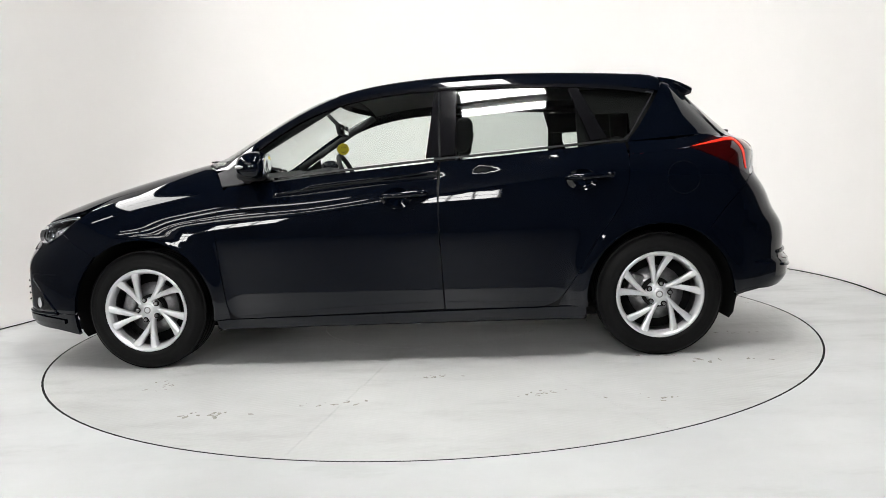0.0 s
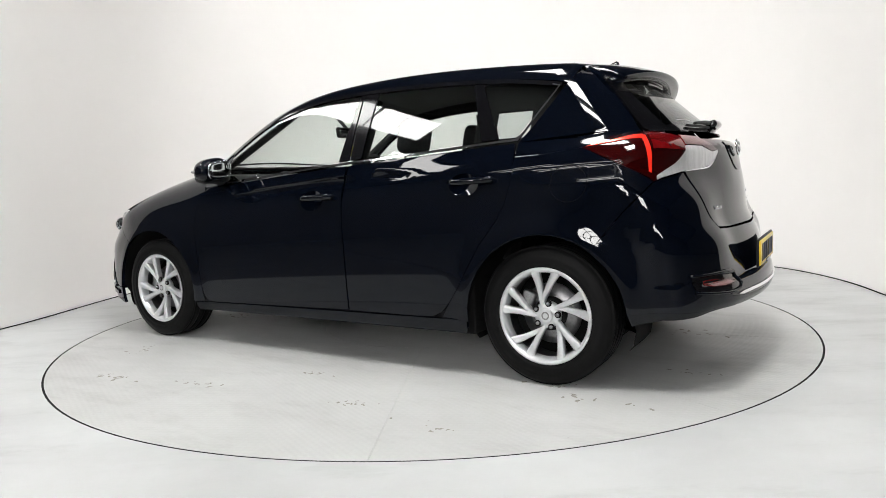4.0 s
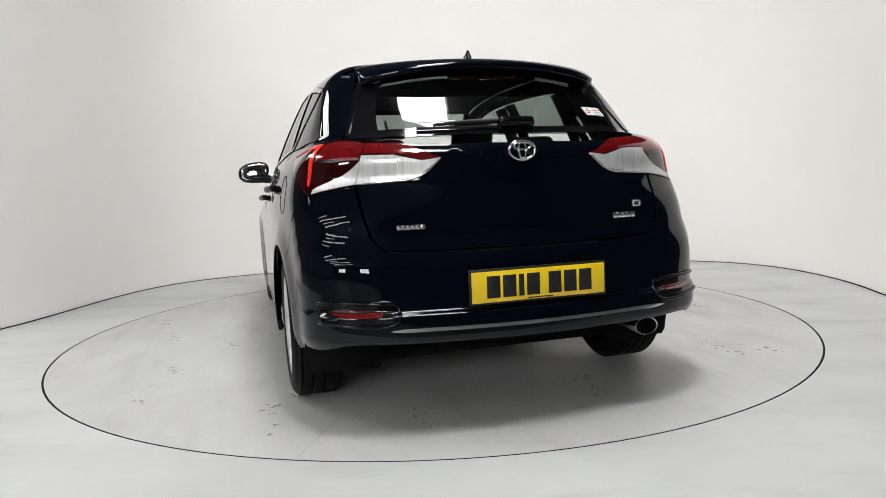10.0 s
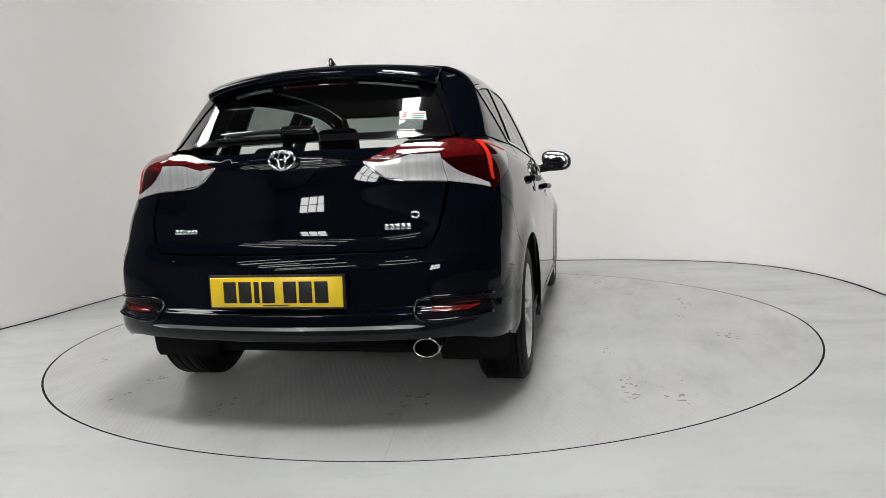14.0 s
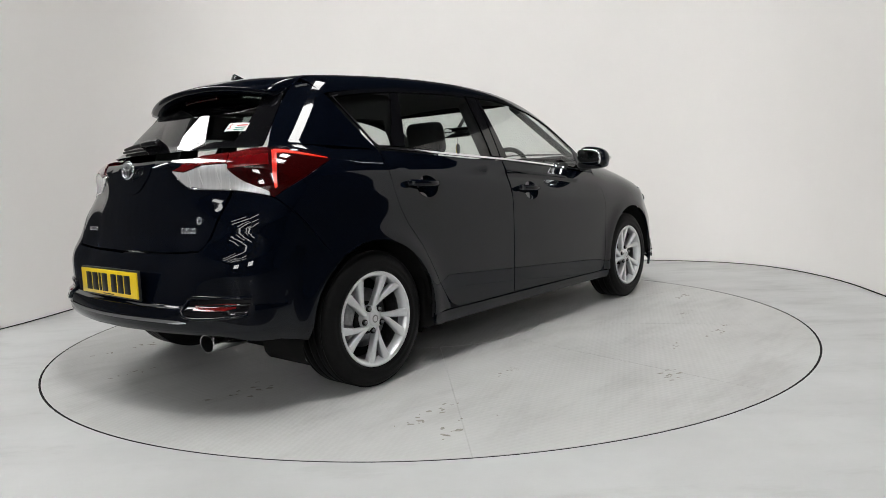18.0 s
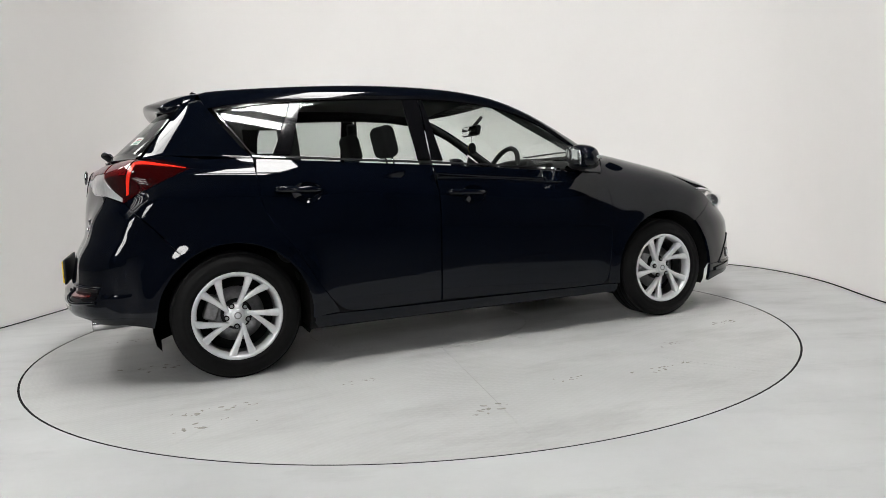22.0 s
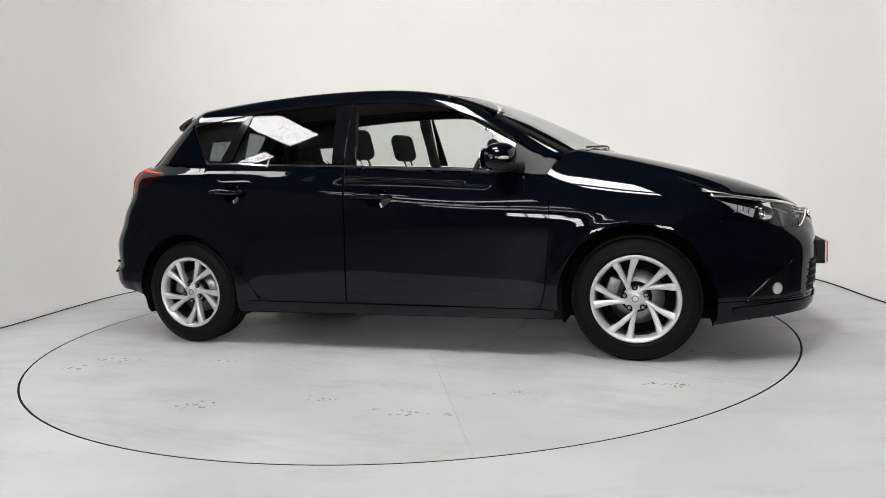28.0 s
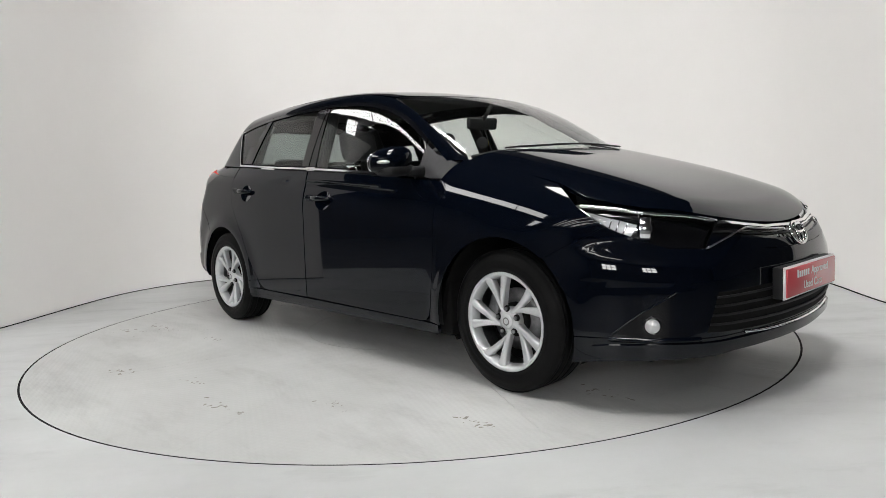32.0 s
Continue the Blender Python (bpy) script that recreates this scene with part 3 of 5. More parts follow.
def build_body():
    # front door: its skin below the glass
    z_f = ((0.255, 0.79), (0.262, 0.825), (0.285, 0.848), (0.33, 0.864), (0.48, 0.884), (0.66, 0.902), (0.80, 0.895), (0.86, 0.885), (0.905, 0.868))
    rails = []
    for z, xf in z_f:
        xb = float(np.interp(z, (0.26, 0.75, 1.0), (-0.236, -0.218, -0.236)))
        zb = z + 0.016 if z < 0.5 else z + 0.016 + 0.075 * (z - 0.5) / 0.4
        rails.append([S(xf, z), S(xf * 0.67 + xb * 0.33, z * 0.67 + zb * 0.33), S(xf * 0.33 + xb * 0.67, z * 0.33 + zb * 0.67), S(xb, zb)])
    rails.append([S(x, BELT(x) - 0.013) for x in (0.855, 0.49, 0.127, -0.236)])
    front = both("front_door", loft(rails, 25, 30), PAINT, car)
    # rear door
    z_r = ((0.270, -0.70), (0.278, -0.755), (0.30, -0.80), (0.345, -0.84), (0.42, -0.893), (0.52, -0.95), (0.61, -1.003), (0.72, -1.09), (0.80, -1.135), (0.87, -1.156), (0.98, -1.166))
    rails = []
    for z, xr in z_r:
        zf = z if z < 0.5 else z + 0.012 * (z - 0.5) / 0.4
        xf = float(np.interp(zf, (0.26, 0.75, 1.0), (-0.240, -0.222, -0.240)))
        rails.append([S(xf, zf), S(xf * 0.67 + xr * 0.33, z), S(xf * 0.33 + xr * 0.67, z), S(xr, z)])
    rails.append([S(x, BELT(x) - 0.013) for x in (-0.240, -0.54, -0.85, -1.155)])
    rear = both("rear_door", loft(rails, 25, 30), PAINT, car)
    # front wing round its arch
    out = [S(0.93, 0.250), S(0.85, 0.258), S(0.864, 0.33), S(0.884, 0.48), S(0.902, 0.66), S(0.895, 0.80), S(0.868, 0.905), S(0.895, 0.955), on(0.955, 0.70, 1.035),
           on(1.1, 0.70, 1.00), on(1.3, 0.71, 0.96), on(1.5, 0.72, 0.90), HL_TIP, on(1.755, 0.775, 0.715), S(1.665, 0.66), S(1.535, 0.595)]
    arch = [arch_point(1.3, a) for a in np.linspace(187, 52, len(out))]
    both("front_wing", loft([arch, out], 57, 18), PAINT, car, depth=0.003)
    # sill
    rails = [[S(0.90, 0.200), S(-0.92, 0.205)], [S(0.915, 0.225), S(-0.935, 0.232)], [S(0.92, 0.250), S(-0.935, 0.268)]]
    both("sill", loft(rails, 30, 8), PAINT, car)
    # quarter panel round the rear arch
    out = [S(-0.945, 0.262), S(-0.80, 0.276), S(-0.84, 0.345), S(-0.893, 0.42), S(-1.003, 0.61), S(-1.09, 0.72), S(-1.135, 0.80), S(-1.156, 0.87), S(-1.168, 1.0), S(-1.30, 1.005),
           LAMP_TIP, on(-1.60, 0.775, 0.945), LAMP_LOW, S(-1.64, 0.75), S(-1.54, 0.63)]
    arch = [arch_point(-1.3, a, 0.36) for a in np.linspace(-5, 126, len(out))]
    quarter = both("quarter_panel", loft([arch, out], 66, 18), PAINT, car, depth=0.003)
    rails = [[S(-1.168, 1.0), S(-1.30, 1.005), LAMP_TIP, on(-1.58, 0.715, 1.048), LAMP_TOP],
             [S(-1.170, 1.063), S(-1.29, 1.065), on(-1.42, 0.75, 1.065), on(-1.56, 0.69, 1.075), LAMP_TOP + np.array([0.004, 0, 0.004])]]
    for q, s in zip(quarter, (1, -1)):
        part("shoulder", panel(loft(rails, 25, 8), gap=0, depth=0, side=s), PAINT, q)
    rails = [[S(-1.365, 1.335), S(-1.30, 1.235), S(-1.225, 1.13), S(-1.170, 1.066)],
             [on(-1.38, 0.60, 1.36), on(-1.38, 0.655, 1.24), on(-1.36, 0.70, 1.14), on(-1.30, 0.75, 1.07)],
             [on(-1.41, 0.55, 1.39), on(-1.49, 0.60, 1.25), on(-1.52, 0.65, 1.15), on(-1.5, 0.70, 1.075)],
             [on(-1.43, 0.52, 1.40), on(-1.57, 0.565, 1.25), on(-1.635, 0.605, 1.15), LAMP_TOP + np.array([0.004, 0, 0.006])]]
    for q, s in zip(quarter, (1, -1)):
        part("rear_pillar", panel(loft(rails, 22, 20), gap=0.0005, side=s), PAINT, q)
    # bonnet
    half = (((0.96, 0.690), (1.06, 0.46), (1.13, 0.22), (1.15, 0)), ((1.1, 0.690), (1.2, 0.46), (1.25, 0.22), (1.27, 0)), ((1.3, 0.700), (1.38, 0.46), (1.42, 0.22), (1.44, 0)),
            ((1.5, 0.708), (1.58, 0.46), (1.62, 0.22), (1.63, 0)), ((1.645, 0.735), (1.76, 0.46), (1.80, 0.22), (1.81, 0)), ((1.765, 0.71), (1.90, 0.46), (1.965, 0.22), (1.98, 0)),
            ((1.86, 0.655), (2.02, 0.45), (2.095, 0.22), (2.115, 0)))
    part("bonnet", panel(loft([whole([T(*p) for p in r]) for r in half], 43, 34, smooth=True)), PAINT, car)
    # windscreen
    rails = []
    for x, w, dx in ((0.945, 0.668, 0.20), (0.70, 0.645, 0.19), (0.48, 0.600, 0.15), (0.30, 0.565, 0.11)):
        rails.append(whole([T(x, w), T(x + dx * 0.6, w * 0.66), T(x + dx * 0.9, w * 0.33), T(x + dx, 0)]))
    part("windscreen", panel(loft(rails, 31, 20, smooth=True), depth=0.005), GLASS, car, "clear curved windscreen")
    # roof
    rails = []
    for x, w, dx in ((0.288, 0.562, 0.11), (0.05, 0.56, 0.06), (-0.4, 0.56, 0.0), (-0.9, 0.55, 0.0), (-1.25, 0.53, 0.0), (-1.385, 0.515, -0.02)):
        rails.append(whole([T(x, w), T(x + dx * 0.6, w * 0.66), T(x + dx * 0.9, w * 0.33), T(x + dx, 0)]))
    part("roof", panel(loft(rails, 31, 34, smooth=True)), PAINT, car)
    # pillars and cant rail, from the mirror to the tailgate
    xs = (0.86, 0.78, 0.675, 0.486, 0.281, 0.08, -0.225, -0.6, -0.92, -1.2, -1.36)
    ws = (0.683, 0.672, 0.650, 0.610, 0.570, 0.566, 0.566, 0.566, 0.555, 0.538, 0.522)
    low = [S(x, GLASS_TOP(x) + 0.022) for x in xs]
    xt = (0.965, 0.86, 0.735, 0.50, 0.295, 0.08, -0.225, -0.6, -0.92, -1.2, -1.385)
    edge = [T(x, w) for x, w in zip(xt, ws)]
    both("cant_rail", loft([low, edge], 61, 8), PAINT, car)
    # front bumper
    top = whole([S(1.535, 0.595), S(1.665, 0.66), on(1.755, 0.775, 0.715), HL_LOW, HL_IN, on(2.14, 0.25, 0.597), on(2.17, 0, 0.590)])
    rails = [top]
    for z, low in ((0.54, 0), (0.46, 0), (0.38, 0), (0.30, 0), (0.235, 0.012), (0.192, 0.04)):
        xa = 1.3 + math.sqrt(max(ARCH ** 2 - (z - 0.301) ** 2, 0.01))
        rails.append(whole([S(xa, z), S(xa + 0.07, z + low * 0.25), S(xa + 0.15, z + low * 0.5), F(0.66, z + low * 0.8), F(0.475, z + low), F(0.25, z + low), F(0, z + low)]))
    bumper = part("front_bumper", panel(loft(rails[:5], 73, 22)), PAINT, car)
    part("lower_bumper", panel(loft(rails[4:], 73, 8)), PAINT, bumper)
    # rear bumper
    top = whole([S(-1.54, 0.622), S(-1.64, 0.745), LAMP_LOW - np.array([0, 0, 0.004]), LAMP_SPLIT - np.array([0, -0.008, 0.004]), on(-1.90, 0.612, 0.82), on(-1.945, 0.59, 0.725), on(-1.975, 0.54, 0.672), R(0.25, 0.655), R(0, 0.652)])
    rails = [top]
    for z, low in ((0.60, 0.0), (0.53, 0.0), (0.475, 0.0), (0.462, 0.0), (0.45, 0.0), (0.438, 0.0), (0.41, 0.0), (0.37, 0.01), (0.33, 0.025), (0.285, 0.06)):
        xa = -1.3 - math.sqrt(0.36 ** 2 - (z - 0.301) ** 2) - max(0, 0.34 - z) * 0.25
        rails.append(whole([S(xa, z), S(xa - 0.06, z + low * 0.25), S(xa - 0.12, z + low * 0.5), R(0.70, z + low * 0.9), R(0.65, z + low), R(0.60, z + low), R(0.52, z + low), R(0.25, z + low), R(0, z + low)]))
    back = part("rear_bumper", panel(loft(rails, 81, 46)), PAINT, car)
    # tailgate with its ledge, and the rear window
    rails = [whole([on(-1.97, 0.54, 0.678), on(-1.99, 0.36, 0.668), on(-2.0, 0.18, 0.662), R(0, 0.66)])]
    for z, w in ((0.70, 0.568), (0.76, 0.588), (0.83, 0.60), (0.90, 0.603)):
        rails.append(whole([R(w, z), R(w * 0.66, z), R(w * 0.33, z), R(0, z)]))
    rails.append(whole([R(0.605, 0.908), R(0.36, 0.935), LAMP_IN - np.array([0.004, 0.01, 0.0]), R(0, 0.985)]))
    rails.append(whole([on(-1.80, 0.545, 1.068), R(0.42, 1.046), R(0.25, 1.045), R(0, 1.045)]))
    rails[-2][1], rails[-2][2] = R(0.33, 0.945), R(0.20, 0.975)
    rails[-2][-2], rails[-2][-3] = flip(R(0.33, 0.945)), flip(R(0.20, 0.975))
    gate = part("tailgate", panel(loft(rails, 43, 24)), PAINT, car)
    rails = []
    for z, w in ((1.078, 0.615), (1.15, 0.59), (1.25, 0.555), (1.35, 0.51)):
        rails.append(whole([R(w, z), R(w * 0.66, z), R(w * 0.33, z), R(0, z)]))
    part("rear_window", panel(loft(rails, 41, 14), depth=0.005), GLASS_REAR, car, "dark rear window")
    for sd in (1, -1):
        edge = [R(w, z) for z, w in ((1.080, 0.614), (1.15, 0.589), (1.25, 0.554), (1.345, 0.511))]
        inner = [R(w, z) for z, w in ((1.080, 0.50), (1.15, 0.492), (1.25, 0.468), (1.345, 0.42))]
        part("window_border", panel(loft([edge, inner], 14, 6), lift=0.0012, depth=0, gap=0, side=sd), BLACK_GLOSS, car)
    foot = [whole([R(0.50, z), R(0.33, z), R(0.16, z), R(0, z)]) for z in (1.080, 1.108)]
    part("window_border", panel(loft(foot, 30, 4), lift=0.0012, depth=0, gap=0), BLACK_GLOSS, car)
    return front, rear, quarter, bumper, back, gate


front_doors, rear_doors, quarters, front_bumper, rear_bumper, tailgate = build_body()


def build_side_glass():
    """Side windows, their dark frames and the chrome strip along the belt."""
    def pane(edge):
        rails = []
        for k in np.linspace(0, 1, 6):
            a, b = edge(k)
            rails.append([S(x, (BELT(x) + 0.012) * (1 - k) + GLASS_TOP(x) * k) for x in np.linspace(a, b, 9)])
        return rails
    panes = (("front_window", lambda k: (0.705, -0.165 - 0.05 * k)), ("rear_side_window", lambda k: (-0.318 - 0.018 * k, -0.985 + 0.095 * k)), ("quarter_window", lambda k: (-1.075 + 0.125 * k, -1.155 - 0.16 * k)))
    for name, edge in panes:
        both(name, loft(pane(edge), 24, 12), GLASS if name == "front_window" else GLASS_DARK, car, depth=0.004, lift=-0.005)
    frames = (("door_pillar", lambda k: (-0.167 - 0.05 * k, -0.235)), ("door_pillar", lambda k: (-0.241, -0.316 - 0.018 * k)), ("window_divider", lambda k: (-0.987 + 0.095 * k, -1.073 + 0.125 * k)))
    for name, edge in frames:
        both(name, loft(pane(edge), 9, 10), BLACK_GLOSS, car, depth=0.01)
    xs = np.linspace(0.70, -1.33, 40)
    both("window_frame", loft([[S(x, GLASS_TOP(x) + 0.001) for x in xs], [S(x, GLASS_TOP(x) + 0.021) for x in xs]], 60, 4), BLACK_GLOSS, car, gap=0.0005, depth=0.01, lift=0.001)
    rails = [[S(0.708, BELT(0.7) + 0.004), S(0.80, BELT(0.8) - 0.008), S(0.885, BELT(0.885) - 0.006)], [S(0.708, 1.03), S(0.80, 1.005), S(0.905, 0.968)], [S(0.708, 1.098), S(0.79, 1.045), S(0.925, 0.995)]]
    both("mirror_triangle", loft(rails, 10, 10), GREY_TRIM, car, depth=0.01, lift=-0.001)
    xs = np.linspace(0.70, -1.165, 50)
    both("belt_strip", loft([[S(x, BELT(x) - 0.006) for x in xs], [S(x, BELT(x) + 0.004) for x in xs]], 60, 4), CHROME, car, "bright chrome strip", gap=0, depth=0.006, lift=0.004)
    a = [S(-1.165, BELT(-1.165) - 0.006), S(-1.190, 1.106), S(-1.241, 1.180), S(-1.291, 1.252), S(-1.321, 1.302), S(-1.314, 1.310), S(-1.288, 1.317)]
    b = [S(-1.15, BELT(-1.15) + 0.008), S(-1.183, 1.108), S(-1.233, 1.182), S(-1.283, 1.254), S(-1.313, 1.298), S(-1.308, 1.305), S(-1.285, 1.312)]
    both("quarter_strip", loft([a, b], 30, 4, smooth=True), CHROME, car, "bright chrome strip", gap=0, depth=0.008, lift=0.005)


build_side_glass()


def build_wheel(x, s, start):
    """A sixteen-inch wheel, its outer face towards side s; start: how far it stands turned."""
    wheel = new("wheel")
    wheel.parent = car
    tagged(wheel, "wheel with ten-spoke silver alloy rim and black tyre")
    wheel.matrix_basis = pose(x, 0.752 * s, 0.307, 0, start, 0 if s < 0 else 180)
    # built facing -y
    prof = [(0.206, -0.088), (0.222, -0.102), (0.236, -0.1065), (0.238, -0.105), (0.25, -0.108), (0.266, -0.106), (0.268, -0.1045), (0.282, -0.101), (0.297, -0.089), (0.304, -0.075)]
    for k in range(4):
        y = -0.066 + 0.044 * k
        prof += [(0.307, y - 0.014), (0.307, y - 0.005), (0.299, y - 0.003), (0.299, y + 0.003), (0.307, y + 0.005), (0.307, y + 0.014)]
    prof += [(0.304, 0.075), (0.296, 0.09), (0.278, 0.103), (0.25, 0.107), (0.222, 0.102), (0.206, 0.088)]
    part("tyre", lathe(prof, 72), RUBBER, wheel)
    part("rim", lathe([(0.207, -0.089), (0.215, -0.0985), (0.2125, -0.1015), (0.203, -0.100), (0.195, -0.092), (0.189, -0.072), (0.187, -0.05)], 72), ALLOY, wheel)
    part("rim_well", lathe([(0.187, -0.05), (0.184, 0.0), (0.195, 0.09)], 48), STEEL, wheel)
    part("brake_disc", lathe([(0.06, -0.012), (0.135, -0.012), (0.135, 0.004), (0.06, 0.004)], 40), STEEL, wheel)
    part("brake_bell", lathe([(0.0, -0.04), (0.07, -0.04), (0.075, -0.03), (0.075, 0.0)], 30), DARK_METAL, wheel)
    part("hub_back", lathe([(0.0, 0.03), (0.19, 0.03), (0.19, 0.04)], 40), DARK_METAL, wheel)
    cal = box(0.085, 0.15, -0.045, 0.03, -0.06, 0.06, 0.012)
    bmesh.ops.rotate(cal, cent=(0, 0, 0), matrix=Matrix.Rotation(radians(200 - start), 3, "Y"), verts=cal.verts)
    part("brake_caliper", cal, STEEL, wheel)
    # ten flat spokes in five pairs: each pair leaves the hub together and parts towards the rim
    for i in range(10):
        base = 2 * math.pi * (i // 2) / 5
        root, near, tip, bow = (base + 0.17, 0.058, base - 0.53, 0.004) if i % 2 else (base + 0.19, 0.046, base - 0.02, -0.004)
        p0 = Vector((near * math.cos(root), near * math.sin(root)))
        p1 = Vector((0.206 * math.cos(tip), 0.206 * math.sin(tip)))
        way = (p1 - p0).normalized()
        nrm = Vector((-way.y, way.x))
        v, f = [], []
        m = 11
        for k in range(m):
            u = k / (m - 1)
            c = p0.lerp(p1, u) + nrm * bow * math.sin(math.pi * u)
            across = nrm.lerp(Vector((-math.sin(tip), math.cos(tip))), u ** 2).normalized()
            wd = 0.0098 + 0.0045 * u + 0.0085 * u ** 3
            y = -0.076 - 0.021 * u ** 1.3
            for t, dy in ((-wd * 0.8, 0.036), (-wd, 0.009), (-wd * 0.90, 0.002), (-wd * 0.3, 0.0), (wd * 0.5, 0.001), (wd * 0.9, 0.004), (wd, 0.011), (wd * 0.8, 0.036)):
                q = c + across * t
                v.append((q.x, y + dy, q.y))
        for k in range(m - 1):
            for j in range(7):
                a = k * 8 + j
                f.append((a, a + 1, a + 9, a + 8))
        part("spoke", (v, f), ALLOY, wheel)
    part("hub", lathe([(0.0, -0.080), (0.030, -0.080), (0.034, -0.078), (0.055, -0.072), (0.059, -0.066), (0.060, -0.03)], 40), ALLOY, wheel)
    part("centre_cap", lathe([(0.0, -0.087), (0.027, -0.086), (0.033, -0.082), (0.034, -0.076)], 24), ALLOY, wheel)
    part("cap_mark", lathe([(0.012, -0.0868), (0.016, -0.0880), (0.018, -0.0866)], 20), STEEL, wheel)
    for i in range(5):
        a = 2 * math.pi * i / 5 - 0.45
        c, sn = 0.0535 * math.cos(a), 0.0535 * math.sin(a)
        # dark disc on the hub, standing in for the shade of a sunken well
        v, f = lathe([(0.0, -0.0785), (0.0135, -0.0785), (0.0150, -0.070)], 14)
        part("nut_well_shade", ([(p[0] + c, p[1], p[2] + sn) for p in v], f), DARK_METAL, wheel)
        v, f = lathe([(0.0, -0.088), (0.006, -0.088), (0.0085, -0.085), (0.0085, -0.07)], 6)
        part("wheel_nut", ([(p[0] + c, p[1], p[2] + sn) for p in v], f), STEEL, wheel)
    return wheel


for wx, sd, st in ((1.3, 1, 10), (-1.3, 1, 40), (1.3, -1, 25), (-1.3, -1, 0)):
    build_wheel(wx, sd, st)


def half_tube(x, s):
    """The dark liner of a wheel arch."""
    v, f = [], []
    n = 24
    for k in range(n + 1):
        a = radians(-25 + 230 * k / n)
        c, sn = math.cos(a), math.sin(a)
        r = 0.385
        v += [(x + r * c, 0.845 * s if sn > -0.1 else 0.80 * s, max(0.301 + r * sn, 0.17)), (x + r * c, 0.52 * s, max(0.301 + r * sn, 0.17)), (x, 0.52 * s, 0.301)]
    for k in range(n):
        a = 3 * k
        f += [(a, a + 3, a + 4, a + 1), (a + 1, a + 4, a + 5, a + 2)]
    return v, f


PIPE = material("polished_pipe_steel", (0.6, 0.6, 0.6), 0.22, 1.0)


def build_underside():
    for x in (1.3, -1.3):
        for s in (1, -1):
            part("wheel_arch_liner", half_tube(x, s), DARK_METAL, car)
    part("underbody", box(-1.55, 1.85, -0.60, 0.60, 0.165, 0.22, 0.02), DARK_METAL, car)
    part("floor_pan", box(-0.92, 0.92, -0.78, 0.78, 0.195, 0.27, 0.02), DARK_METAL, car)
    for s in (1, -1):
        xs = np.linspace(0.915, -0.92, 12)
        g = loft([[S(x, 0.24) for x in xs], [S(x, 0.6) for x in xs], [S(x, BELT(x) - 0.03) for x in xs]], 14, 10)
        part("door_lining", panel(g, depth=0, lift=-0.035, side=s), CABIN, car)
    part("engine_bay", box(0.95, 1.85, -0.5, 0.5, 0.22, 0.66, 0.03), DARK_METAL, car)
    part("boot_floor", box(-1.80, -0.9, -0.5, 0.5, 0.36, 0.62, 0.03), CABIN, car)
    # rear silencer and tail pipe
    v, f = tube([(-1.60, -0.35, 0.29), (-1.60, 0.25, 0.29)], 0.075, 16)
    part("silencer", (v, f), DARK_METAL, car)
    for name, prof, mat, label in (("tail_pipe", [(0.026, 0.10), (0.036, 0.10), (0.041, -0.06), (0.039, -0.066), (0.036, -0.064)], PIPE, "chrome oval tail pipe"),
                                   ("pipe_inside", [(0.036, -0.064), (0.034, -0.03), (0.033, 0.03), (0.0, 0.03)], DARK_METAL, "dark inside of the pipe")):
        v, f = lathe(prof, 28)
        part(name, ([(-1.885 + p[1], -0.526 + p[0] * 1.3, 0.292 + p[2] * 0.92) for p in v], [q[::-1] for q in f]), mat, car, label)


build_underside()


def rounded(bm_args, lean=0, at=(0, 0, 0), bevel=0.04, seg=4):
    bm = box(*bm_args, bevel, seg)
    bmesh.ops.rotate(bm, cent=at, matrix=Matrix.Rotation(radians(lean), 3, "Y"), verts=bm.verts)
    return bm


def build_seat(x, y, w):
    seat = new("seat")
    seat.parent = car
    tagged(seat, "charcoal cloth seat with a headrest")
    part("cushion", rounded((x - 0.22, x + 0.28, y - w / 2, y + w / 2, 0.38, 0.54)), CLOTH, seat)
    part("backrest", rounded((x - 0.27, x - 0.13, y - w / 2, y + w / 2, 0.5, 1.02), -20, (x - 0.2, y, 0.5), 0.05), CLOTH, seat)
    hx = x - 0.40
    bm = rounded((hx - 0.045, hx + 0.045, y - 0.13, y + 0.13, 1.06, 1.25), -12, (hx, y, 1.15), 0.044, 5)
    part("headrest", bm, CLOTH, seat)
    for dy in (-0.06, 0.06):
        part("headrest_post", tube([(hx + 0.06, y + dy, 0.96), (hx + 0.01, y + dy, 1.10)], 0.006, 6), CHROME, seat)


